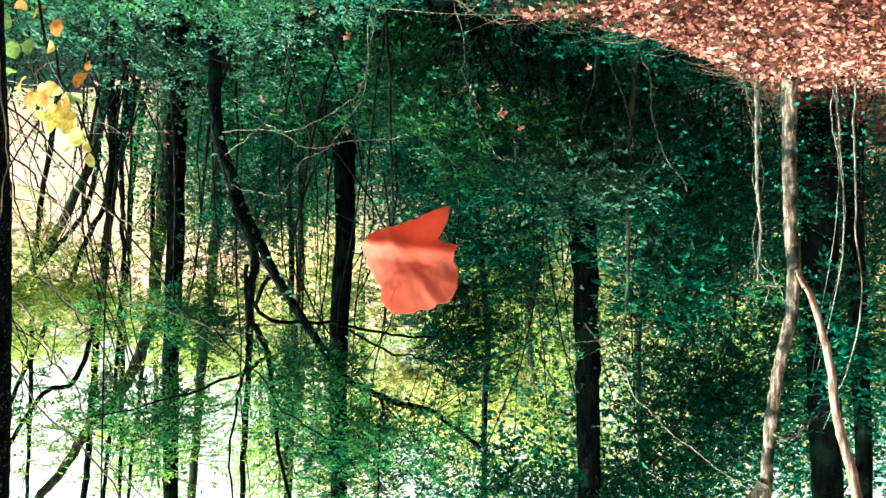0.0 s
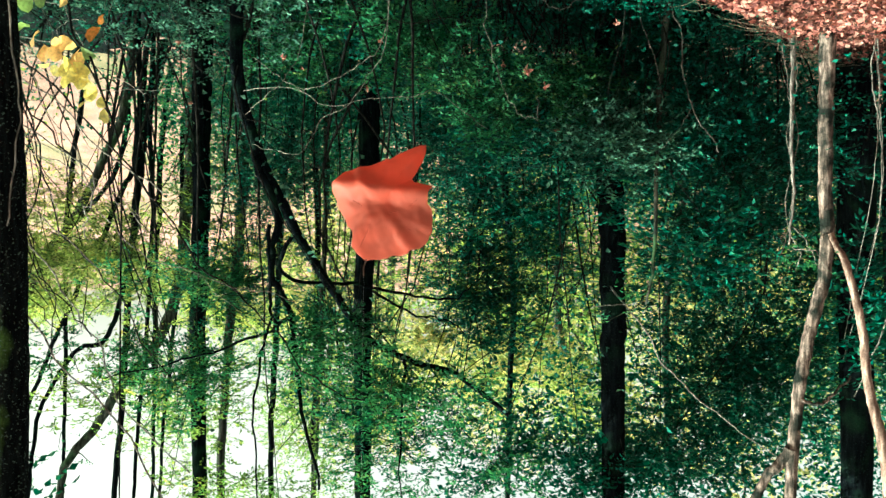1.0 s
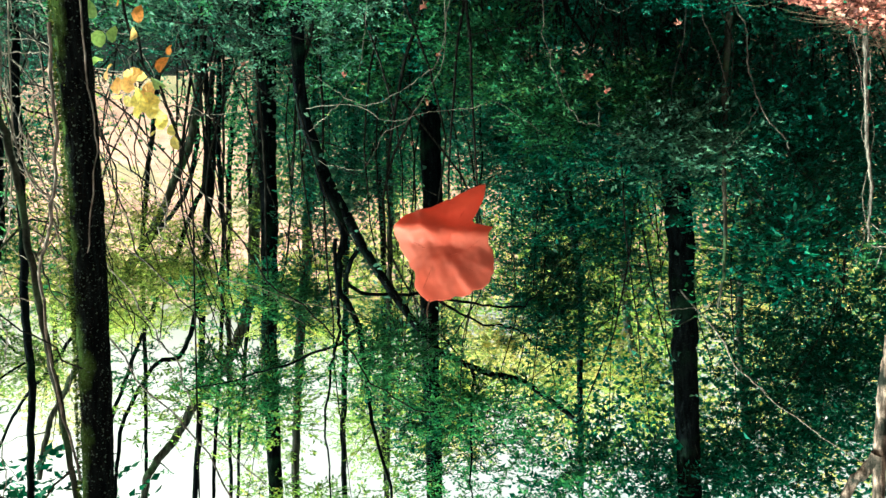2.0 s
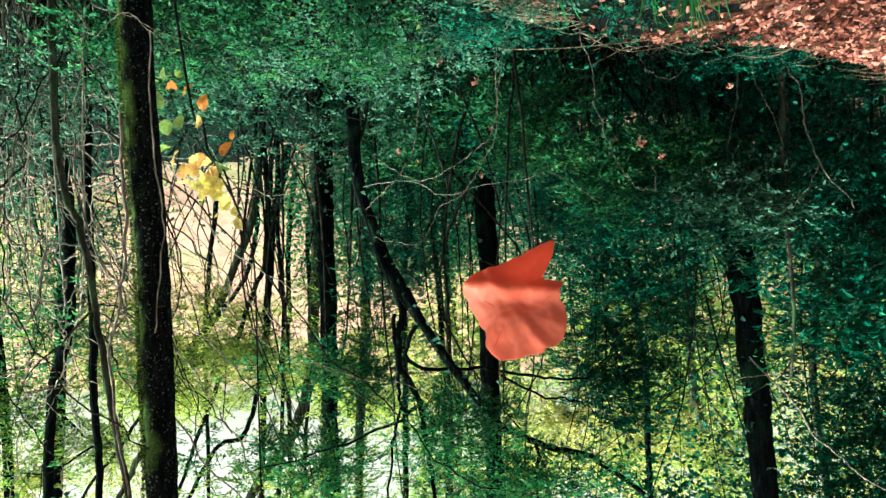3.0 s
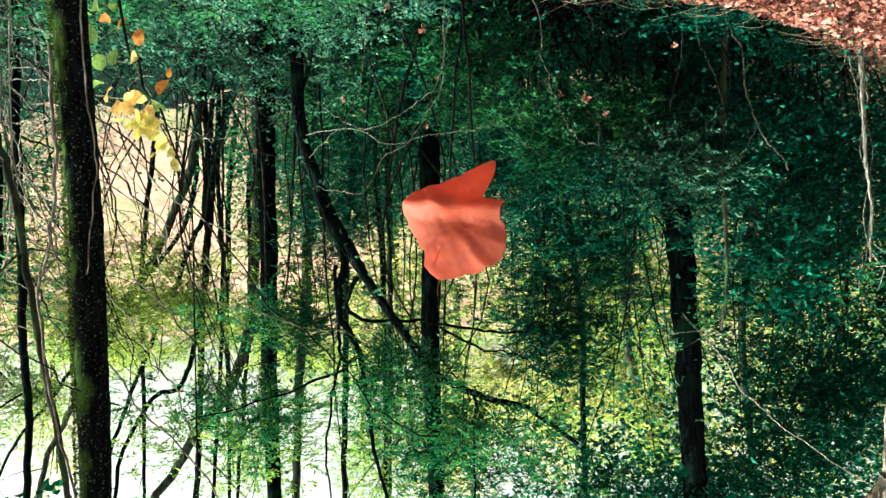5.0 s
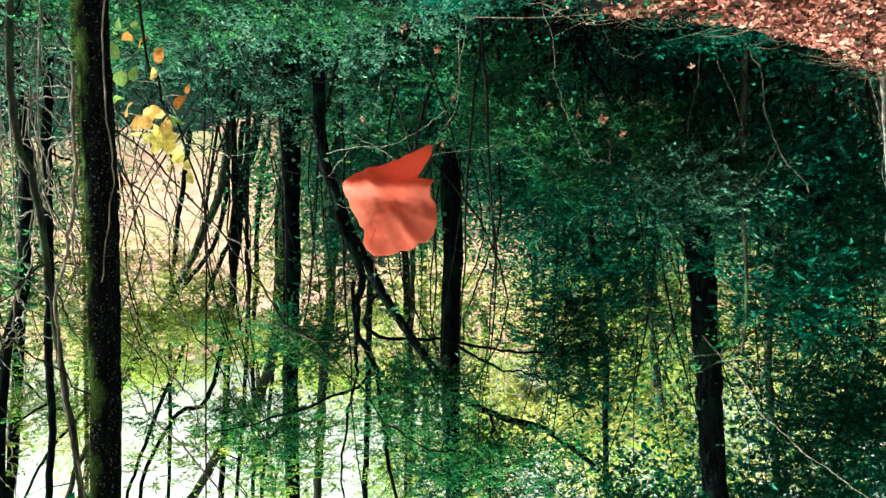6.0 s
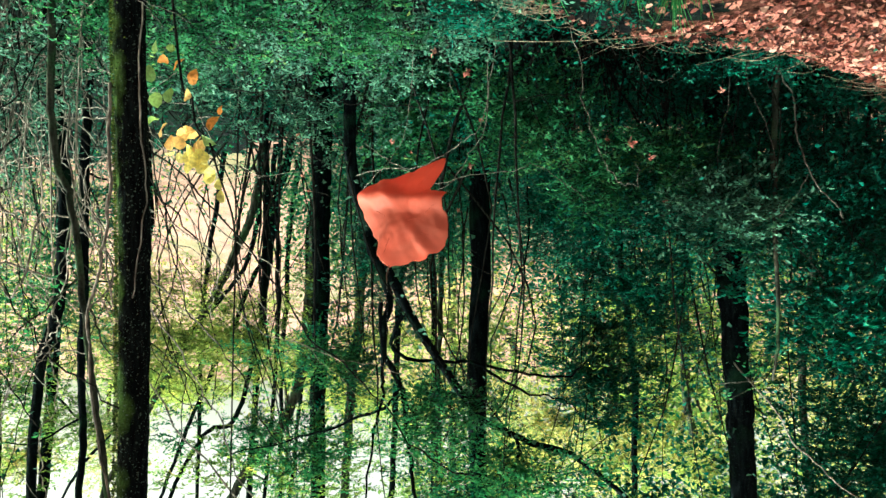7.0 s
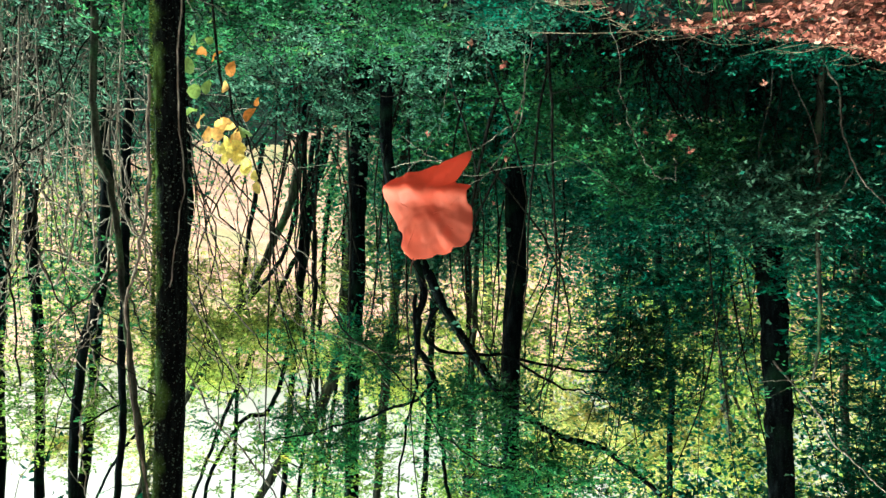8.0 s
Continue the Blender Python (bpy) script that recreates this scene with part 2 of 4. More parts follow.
def sprays(rng, roots, dirs, length, count, size, flat=0.6, wide=0.5):
    """Leafy sprays: a twig from each root, with leaves to its two sides. Returns leaves and twigs."""
    n = len(roots)
    dirs = unit(dirs)
    L = length * rng.uniform(0.6, 1.3, (n, 1))
    bend = rng.normal(0, 0.12, (n, 3)) - np.array([0, 0, 0.1])
    side = unit(np.cross(dirs, np.array([0, 0, 1.0]) + rng.normal(0, 0.25, (n, 3))))
    rr, dd = [], []
    for j in range(count):
        s = (j + 0.6) / count
        rr.append(roots + dirs * L * s + bend * L * s * s)
        sgn = 1 if j % 2 else -1
        last = 0.15 if j == count - 1 else 0.85
        dd.append(dirs * 0.55 + side * sgn * last + rng.normal(0, 0.22, (n, 3)))
    v, q = leaves(rng, np.concatenate(rr), np.concatenate(dd), size, flat, wide)
    tip = roots + dirs * L + bend * L
    mid = roots + dirs * L * 0.5 + bend * L * 0.25
    w = 0.0022 + 0.006 * L
    a, b = side * w, np.cross(dirs, side) * w
    tv = np.stack([roots - a, roots + a, mid + a * 0.7, mid - a * 0.7, roots - b, roots + b, mid + b * 0.7, mid - b * 0.7, tip, tip + a * 0.2], 1).reshape(-1, 3)
    k = (np.arange(n) * 10)[:, None, None]
    tq = (np.array([[0, 1, 2, 3], [4, 5, 6, 7], [3, 2, 9, 8], [7, 6, 9, 8]])[None] + k).reshape(-1, 4)
    return (v, q), (tv, tq)


def in_blob(rng, n, centre, radii, hollow=0.35, lumps=1.6, gaps=0.0):
    """Points in a lumpy ellipsoid, thinned where slow noise leaves gaps."""
    out, off = [], rng.uniform(0, 50, 3)
    while len(out) < n:
        d = unit(rng.normal(0, 1, 3))
        r = rng.uniform(hollow, 1) ** 0.6
        p = np.array(centre) + d * r * np.array(radii)
        k = noise.noise(Vector(p * lumps + off))
        if k > gaps - 0.25 + rng.uniform(-0.15, 0.15) and r < 0.8 + 0.45 * k + 0.15:
            out.append(p)
        elif rng.uniform() < 0.02:
            out.append(p)
    return np.array(out)


# ---- ground ----
EDGE_X = [-30, -12, -6.2, -5.0, -3.8, -2.5, -1.9, -1.37, -0.6, -0.06, 0.3, 0.7, 2.0, 5.0, 12.0, 30]
EDGE_Y = [32, 16.5, 11.4, 10.2, 8.7, 7.0, 6.4, 5.8, 5.4, 4.95, 4.2, 3.6, 3.2, 3.0, 4.0, 6.0]


def height(x, y):
    """The ground: a litter-covered bank that falls into a gully, and a floor beyond that rises far off."""
    s = y - np.interp(x, EDGE_X, EDGE_Y)
    k = np.clip((s + 0.15) / 2.4, 0, 1)
    fall = -1.35 * k * k * (3 - 2 * k)
    f = np.clip((y - 15) / 42, 0, 1)
    return fall + 8.6 * f * f * (3 - 2 * f) + 0.05 * np.sin(x * 1.9 + y * 0.7) * np.cos(y * 1.3 - x * 0.4) + 0.03 * np.sin(x * 5.1) * np.sin(y * 4.3)


def build_ground():
    u = np.linspace(-1, 1, 221)
    gx = np.sign(u) * (np.abs(u) * 10 + np.abs(u) ** 6 * 390)
    t = np.linspace(0, 1, 241)
    gy = -8 + t * 32 + t ** 7 * 480
    gy = np.concatenate([[-400, -150, -60, -25], gy])
    X, Y = np.meshgrid(gx, gy, indexing="ij")
    v = np.stack([X, Y, height(X, Y)], -1).reshape(-1, 3)
    m = len(gy)
    i, j = np.meshgrid(np.arange(len(gx) - 1), np.arange(m - 1), indexing="ij")
    q = np.stack([i * m + j, (i + 1) * m + j, (i + 1) * m + j + 1, i * m + j + 1], -1).reshape(-1, 4)
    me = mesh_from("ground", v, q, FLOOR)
    me.materials.append(SHADE_SOIL)
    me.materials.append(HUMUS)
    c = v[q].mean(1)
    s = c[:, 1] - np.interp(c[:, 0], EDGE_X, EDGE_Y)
    # painted shade: darker soil past the edge and on the weedy strip before it
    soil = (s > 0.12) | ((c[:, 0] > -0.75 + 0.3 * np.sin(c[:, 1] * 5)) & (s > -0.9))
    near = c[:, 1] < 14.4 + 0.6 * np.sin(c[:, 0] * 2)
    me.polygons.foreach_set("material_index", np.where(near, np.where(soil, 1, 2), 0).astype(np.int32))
    ob = new("ground", me)
    return tagged(ob, "brown forest floor, a bank falling into a gully", "ground", kind="structure")


build_ground()


def build_litter():
    """Dry curled leaves, two or three deep, on the bank, and thinner down the gully side."""
    rng = np.random.default_rng(11)
    n = 70000
    x = rng.uniform(-9, 3.2, n) + rng.normal(0, 0.6, n)
    s = np.where(rng.uniform(size=n) < 0.9, -np.where(rng.uniform(size=n) < 0.7, rng.uniform(-0.12, 2.9, n), 2.6 + np.abs(rng.normal(0, 1.6, n))), rng.uniform(0, 2.4, n))
    y = np.interp(x, EDGE_X, EDGE_Y) + s
    wide = rng.uniform(size=n) < 0.3      # the rest of the bank, more thinly
    x, y = np.where(wide, rng.uniform(-9, 8, n), x), np.where(wide, rng.uniform(-5, 4.2, n), y)
    keep = (x < -0.8 + 0.35 * np.sin(y * 5)) | (y < 3.4) | (rng.uniform(size=n) < 0.22)
    x, y, n = x[keep], y[keep], int(keep.sum())
    z = height(x, y) + rng.uniform(0.004, 0.05, n)
    a = rng.uniform(0, 2 * np.pi, n)
    along = np.stack([np.cos(a), np.sin(a), rng.normal(0, 0.4, n)], 1)
    along, up = unit(along), unit(np.stack([rng.normal(0, 0.7, n), rng.normal(0, 0.7, n), np.ones(n)], 1))
    side = unit(np.cross(along, up))
    nor = np.cross(side, along)
    L = rng.uniform(0.022, 0.06, n)[:, None]
    w = L * rng.uniform(0.28, 0.48, n)[:, None]
    c = L * rng.normal(0.0, 0.3, (n, 1))
    p = np.stack([x, y, z], 1)
    vs = [p - along * L * 0.5, p - along * L * 0.1 + side * w + nor * c, p + along * L * 0.28 + side * w * 0.75 + nor * c,
          p + along * L * 0.55 + nor * c * 0.5, p + along * L * 0.28 - side * w * 0.75 + nor * c, p - along * L * 0.1 - side * w + nor * c]
    v = np.stack(vs, 1).reshape(-1, 3)
    k = (np.arange(n) * 6)[:, None, None]
    q = (np.array([[0, 1, 2, 3], [0, 3, 4, 5]])[None] + k).reshape(-1, 4)
    v[:, 2] = np.maximum(v[:, 2], height(v[:, 0], v[:, 1]) + 0.003)
    tagged(new("leaf_litter", mesh_from("leaf_litter", v, q, LITTER, False)), "dry reddish-brown fallen leaves covering the bank", "leaf litter", kind="stuff")


build_litter()


# ---- trees whose trunks stand near ----
def tree(line, r0, r1, bark, label, branches=(), crown=None, leaf=None, seed=0, wander=0.006, name="tree", group="", ivy=0, moss=0):
    """trunk, each branch, crown. line: points up the trunk, from above the ground; crown: centre, radii, sprays, leaf size."""
    rng = np.random.default_rng(100 + seed)
    x, y, _ = line[0]
    foot = float(height(x, y))
    pts = [(x, y, foot - 0.15), *[p for p in line if p[2] > foot + 0.15]]
    t = base(name, (x, y, foot), label, "tree", group)
    o = np.array([x, y, foot])
    v, q = tube(pts, r0, r1, 14 if r0 > 0.06 else 10, 10, 0.03, rng, wander, 0.15)
    trunk = part("trunk", mesh_from("trunk", v - o, q, bark), t)
    for pts, b0, b1 in branches:
        v, q = tube(pts, b0, b1, 8, 7, 0.05, rng, 0.012)
        part("branch", mesh_from("branch", v - o, q, bark), t)
    if not crown and not branches:
        k = smooth_line(line, 12)
        k = k[k[:, 2] > foot + 0.6]
        for i in range(4):
            b = k[rng.integers(len(k))]
            a, n = rng.uniform(0, 2 * np.pi), rng.uniform(0.35, 1.0)
            d = np.array([math.cos(a), 0.6 * math.sin(a), rng.uniform(0.2, 0.9)]) * n
            v, q = tube([b, b + d * 0.5 + rng.normal(0, 0.05, 3), b + d], 0.3 * r1 + 0.002, 0.003, 6, 5, 0.05, rng, 0.012)
            branch = part("branch", mesh_from("branch", v - o, q, bark), t)
            (v, q), _ = sprays(rng, np.array([b + d * f for f in (0.5, 0.8, 1.0)]), rng.normal(0, 1, (3, 3)) * [1, 1, 0.3], 0.2, 7, 0.055, 0.8)
            part("leaf_spray", mesh_from("leaf_spray", v - o, q, MID), branch, "green leaves")["kind"] = "stuff"
    if moss:      # short tufts, thickest on the damp side
        k = smooth_line(line, 40)
        k = k[(k[:, 2] > foot + 0.1) & (k[:, 2] < 4.5)]
        a = rng.normal(0.0, 0.55, moss)
        out = np.stack([np.cos(a), np.sin(a), rng.normal(0.1, 0.5, moss)], 1)
        p = k[rng.integers(len(k), size=moss)] + rng.normal(0, 0.02, (moss, 3)) * [0, 0, 1]
        v, q = leaves(rng, p + out * [r0 * 0.97, r0 * 0.97, 0], out, 0.017, 0.2, 0.5)
        part("moss", mesh_from("moss", v - o, q, MOSS), trunk, "olive green moss tufts")["kind"] = "stuff"
    if ivy:
        k = smooth_line(line, 12)
        k = k[(k[:, 2] > foot + 0.2) & (k[:, 2] < 5.5)]
        p = k[rng.integers(len(k), size=ivy)] + rng.normal(0, 0.03, (ivy, 3))
        a = rng.uniform(0, 2 * np.pi, ivy)
        out = np.stack([np.cos(a), np.sin(a), rng.normal(-0.2, 0.4, ivy)], 1)
        v, q = leaves(rng, p + out * [r0 * 0.85, r0 * 0.85, 0], out, 0.065, 0.5, 0.8)
        part("ivy", mesh_from("ivy", v - o, q, BLUISH), trunk, "green ivy leaves")["kind"] = "stuff"
    if crown:
        centre, radii, n, size = crown
        p = in_blob(rng, n, centre, radii, 0.2, 0.9, -0.05)
        (v, q), tw = sprays(rng, p, (p - np.array(centre)) * [1, 1, 0.3] + rng.normal(0, 0.4, (n, 3)), size * 3.4, 7, size, 0.65)
        top = part("crown", mesh_from("crown", v - o, q, leaf or GREEN), t, "green leaves")
        part("twig", mesh_from("twig", tw[0] - o, tw[1], TWIG), top)["kind"] = "stuff"
        for i in range(5):      # limbs that carry the crown
            e = p[rng.integers(n)]
            s = np.array(line[-1]) - [0, 0, rng.uniform(0, 1.0)]
            v, q = tube([s, (s + e) / 2 + [0, 0, 0.25], e], r1 * 0.6, 0.012, 7, 6, 0.04, rng, 0.02)
            part("limb", mesh_from("limb", v - o, q, bark), t)
    return t


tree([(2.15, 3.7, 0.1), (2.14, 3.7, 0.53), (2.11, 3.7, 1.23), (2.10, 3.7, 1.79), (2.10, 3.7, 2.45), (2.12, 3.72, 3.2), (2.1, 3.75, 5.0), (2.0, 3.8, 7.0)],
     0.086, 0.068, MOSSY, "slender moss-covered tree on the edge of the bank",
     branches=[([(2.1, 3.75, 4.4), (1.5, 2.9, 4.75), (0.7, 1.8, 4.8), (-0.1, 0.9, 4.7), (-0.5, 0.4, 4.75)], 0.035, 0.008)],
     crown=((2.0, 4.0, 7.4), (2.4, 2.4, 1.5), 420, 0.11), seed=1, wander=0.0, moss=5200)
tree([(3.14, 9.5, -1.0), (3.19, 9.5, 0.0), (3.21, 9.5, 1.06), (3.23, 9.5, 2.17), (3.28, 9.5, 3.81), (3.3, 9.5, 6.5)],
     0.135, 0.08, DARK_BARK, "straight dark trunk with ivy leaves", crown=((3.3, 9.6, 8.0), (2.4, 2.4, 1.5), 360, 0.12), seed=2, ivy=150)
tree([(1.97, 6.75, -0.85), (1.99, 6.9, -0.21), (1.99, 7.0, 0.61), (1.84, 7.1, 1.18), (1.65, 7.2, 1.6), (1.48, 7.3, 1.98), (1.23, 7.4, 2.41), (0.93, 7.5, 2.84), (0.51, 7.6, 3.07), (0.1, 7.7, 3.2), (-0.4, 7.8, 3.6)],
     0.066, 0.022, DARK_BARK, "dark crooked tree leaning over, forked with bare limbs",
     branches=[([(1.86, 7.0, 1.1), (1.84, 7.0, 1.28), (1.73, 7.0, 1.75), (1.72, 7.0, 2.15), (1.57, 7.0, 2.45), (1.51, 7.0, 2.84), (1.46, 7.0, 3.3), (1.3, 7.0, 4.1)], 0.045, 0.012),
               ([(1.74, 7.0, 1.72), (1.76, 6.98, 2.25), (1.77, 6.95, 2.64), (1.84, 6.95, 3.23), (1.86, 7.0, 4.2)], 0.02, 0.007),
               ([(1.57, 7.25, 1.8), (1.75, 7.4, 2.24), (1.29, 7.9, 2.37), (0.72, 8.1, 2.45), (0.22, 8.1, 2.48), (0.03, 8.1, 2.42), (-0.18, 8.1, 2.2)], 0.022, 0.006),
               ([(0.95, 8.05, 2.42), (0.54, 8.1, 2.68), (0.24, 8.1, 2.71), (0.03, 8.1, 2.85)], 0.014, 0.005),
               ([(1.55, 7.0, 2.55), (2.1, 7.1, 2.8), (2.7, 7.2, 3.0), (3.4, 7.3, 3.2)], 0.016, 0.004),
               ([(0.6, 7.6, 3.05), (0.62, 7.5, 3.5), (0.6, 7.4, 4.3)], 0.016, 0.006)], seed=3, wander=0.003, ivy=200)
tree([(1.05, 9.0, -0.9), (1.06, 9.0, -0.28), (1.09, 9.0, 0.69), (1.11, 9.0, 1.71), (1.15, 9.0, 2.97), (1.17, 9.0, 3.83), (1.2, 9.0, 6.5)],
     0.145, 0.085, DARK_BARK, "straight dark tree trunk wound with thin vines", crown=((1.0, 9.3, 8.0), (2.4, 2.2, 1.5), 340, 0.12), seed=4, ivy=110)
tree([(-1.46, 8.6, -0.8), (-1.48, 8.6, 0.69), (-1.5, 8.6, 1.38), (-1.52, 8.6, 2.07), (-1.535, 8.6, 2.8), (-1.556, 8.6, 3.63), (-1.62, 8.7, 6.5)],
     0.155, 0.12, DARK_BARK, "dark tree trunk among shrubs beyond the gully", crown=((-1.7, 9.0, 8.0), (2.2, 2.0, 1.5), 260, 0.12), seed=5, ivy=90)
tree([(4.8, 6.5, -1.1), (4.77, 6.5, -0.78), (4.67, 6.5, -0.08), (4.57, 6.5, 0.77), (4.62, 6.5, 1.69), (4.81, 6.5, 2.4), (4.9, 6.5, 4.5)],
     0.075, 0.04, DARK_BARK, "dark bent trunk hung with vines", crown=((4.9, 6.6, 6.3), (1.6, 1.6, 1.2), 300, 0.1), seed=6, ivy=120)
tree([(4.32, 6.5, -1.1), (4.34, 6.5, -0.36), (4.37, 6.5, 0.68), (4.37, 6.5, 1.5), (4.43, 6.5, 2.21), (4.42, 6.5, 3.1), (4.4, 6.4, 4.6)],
     0.048, 0.03, DARK_BARK, "thin dark trunk hung with vines", seed=7)
tree([(3.2, 4.5, 0.0), (3.14, 4.5, 0.71), (3.05, 4.5, 1.11), (2.94, 4.5, 1.68), (2.87, 4.5, 2.09), (2.79, 4.5, 2.64), (2.7, 4.5, 3.6)],
     0.026, 0.018, GREY_BARK, "slim leaning sapling stem", seed=8)
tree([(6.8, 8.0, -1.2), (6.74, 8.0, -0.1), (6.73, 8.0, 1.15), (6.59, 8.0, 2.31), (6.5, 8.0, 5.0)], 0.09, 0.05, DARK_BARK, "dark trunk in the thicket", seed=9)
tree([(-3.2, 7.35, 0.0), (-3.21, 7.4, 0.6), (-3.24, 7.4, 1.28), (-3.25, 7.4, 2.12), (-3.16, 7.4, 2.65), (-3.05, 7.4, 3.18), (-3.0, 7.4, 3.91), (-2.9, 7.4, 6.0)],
     0.066, 0.05, SUN_MOTTLED_BARK, "pale mottled tree with painted sun patches on the bank's edge",
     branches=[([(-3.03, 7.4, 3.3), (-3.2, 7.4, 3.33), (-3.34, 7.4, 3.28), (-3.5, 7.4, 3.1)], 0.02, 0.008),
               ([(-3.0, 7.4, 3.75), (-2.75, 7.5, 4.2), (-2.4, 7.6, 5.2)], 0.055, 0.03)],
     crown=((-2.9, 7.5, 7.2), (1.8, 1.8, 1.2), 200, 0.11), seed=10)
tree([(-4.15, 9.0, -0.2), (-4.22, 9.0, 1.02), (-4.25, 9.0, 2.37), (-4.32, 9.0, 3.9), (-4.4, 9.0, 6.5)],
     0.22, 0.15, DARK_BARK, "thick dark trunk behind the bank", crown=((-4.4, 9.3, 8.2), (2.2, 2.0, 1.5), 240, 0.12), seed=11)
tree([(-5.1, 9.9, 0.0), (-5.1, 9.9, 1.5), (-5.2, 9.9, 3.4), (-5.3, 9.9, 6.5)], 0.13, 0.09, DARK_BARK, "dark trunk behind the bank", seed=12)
tree([(-1.87, 7.55, -0.7), (-1.86, 7.55, -0.42), (-1.83, 7.55, 0.04), (-1.81, 7.55, 0.54), (-1.8, 7.55, 1.14), (-1.77, 7.58, 1.9), (-1.72, 7.75, 2.5)],
     0.04, 0.012, GREY_BARK, "slim grey-green trunk with pale patches", seed=13)
tree([(-2.93, 7.45, 0.0), (-2.91, 7.4, 0.76), (-2.93, 7.4, 1.39), (-2.92, 7.4, 1.9)], 0.022, 0.008, VINE, "slim trunk wrapped in pale vines", seed=14)

# a broken pale stem that leans against the thick trunk
_v, _q = tube([(-3.24, 7.3, 1.8), (-3.3, 7.1, 2.1), (-3.41, 7.1, 2.61), (-3.5, 7.1, 3.16), (-3.58, 7.1, 3.52), (-3.68, 7.1, 3.92), (-3.8, 7.2, 4.8)], 0.026, 0.052, 9, 8, 0.06, np.random.default_rng(5), 0.004)
tagged(new("dead_tree", mesh_from("dead_tree", _v, _q, DEAD_WOOD)), "broken bare dead trunk hung up against the pale tree", "dead tree")

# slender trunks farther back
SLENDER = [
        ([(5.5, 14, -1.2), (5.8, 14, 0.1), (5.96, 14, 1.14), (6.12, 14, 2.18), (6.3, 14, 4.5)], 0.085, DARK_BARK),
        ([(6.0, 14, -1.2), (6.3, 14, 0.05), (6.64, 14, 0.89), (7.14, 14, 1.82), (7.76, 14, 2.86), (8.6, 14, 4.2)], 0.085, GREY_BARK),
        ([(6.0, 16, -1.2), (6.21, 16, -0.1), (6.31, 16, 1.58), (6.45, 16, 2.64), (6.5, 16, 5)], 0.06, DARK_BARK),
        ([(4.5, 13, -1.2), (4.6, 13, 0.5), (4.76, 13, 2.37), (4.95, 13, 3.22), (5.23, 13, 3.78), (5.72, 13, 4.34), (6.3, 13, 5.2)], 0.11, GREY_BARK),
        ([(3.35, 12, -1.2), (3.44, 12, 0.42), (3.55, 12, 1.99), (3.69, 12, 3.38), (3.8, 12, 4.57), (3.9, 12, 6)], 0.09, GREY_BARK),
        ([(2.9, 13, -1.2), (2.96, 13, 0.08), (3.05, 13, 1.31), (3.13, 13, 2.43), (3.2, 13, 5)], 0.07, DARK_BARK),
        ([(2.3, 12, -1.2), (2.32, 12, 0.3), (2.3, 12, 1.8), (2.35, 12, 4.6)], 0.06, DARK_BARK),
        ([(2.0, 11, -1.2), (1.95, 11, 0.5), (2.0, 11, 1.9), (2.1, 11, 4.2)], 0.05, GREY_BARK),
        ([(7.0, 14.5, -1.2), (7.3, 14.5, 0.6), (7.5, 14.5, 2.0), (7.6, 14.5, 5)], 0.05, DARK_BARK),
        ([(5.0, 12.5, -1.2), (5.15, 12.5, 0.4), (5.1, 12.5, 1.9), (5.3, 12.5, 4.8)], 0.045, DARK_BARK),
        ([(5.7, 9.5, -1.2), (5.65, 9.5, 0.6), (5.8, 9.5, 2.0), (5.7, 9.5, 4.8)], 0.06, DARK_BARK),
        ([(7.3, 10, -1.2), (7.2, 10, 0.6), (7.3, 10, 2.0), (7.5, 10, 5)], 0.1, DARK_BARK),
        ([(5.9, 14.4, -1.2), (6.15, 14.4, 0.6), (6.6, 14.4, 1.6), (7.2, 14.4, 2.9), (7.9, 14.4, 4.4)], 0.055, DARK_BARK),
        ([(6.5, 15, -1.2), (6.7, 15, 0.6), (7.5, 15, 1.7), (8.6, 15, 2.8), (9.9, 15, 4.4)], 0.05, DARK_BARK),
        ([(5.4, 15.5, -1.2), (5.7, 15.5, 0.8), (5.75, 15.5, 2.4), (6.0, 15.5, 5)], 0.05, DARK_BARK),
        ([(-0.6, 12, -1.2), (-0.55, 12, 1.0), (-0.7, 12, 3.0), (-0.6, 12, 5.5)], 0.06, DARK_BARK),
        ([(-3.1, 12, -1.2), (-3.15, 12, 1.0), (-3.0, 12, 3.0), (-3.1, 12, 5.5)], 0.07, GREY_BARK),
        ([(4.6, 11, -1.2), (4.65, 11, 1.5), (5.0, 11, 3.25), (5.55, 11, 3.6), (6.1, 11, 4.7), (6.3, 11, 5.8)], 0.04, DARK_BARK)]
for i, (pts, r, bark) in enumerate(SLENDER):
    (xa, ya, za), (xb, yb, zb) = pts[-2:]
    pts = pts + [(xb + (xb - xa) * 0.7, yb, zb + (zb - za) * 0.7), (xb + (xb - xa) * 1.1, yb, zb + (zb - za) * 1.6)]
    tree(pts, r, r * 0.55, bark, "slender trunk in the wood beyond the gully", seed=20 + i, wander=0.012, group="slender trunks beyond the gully")


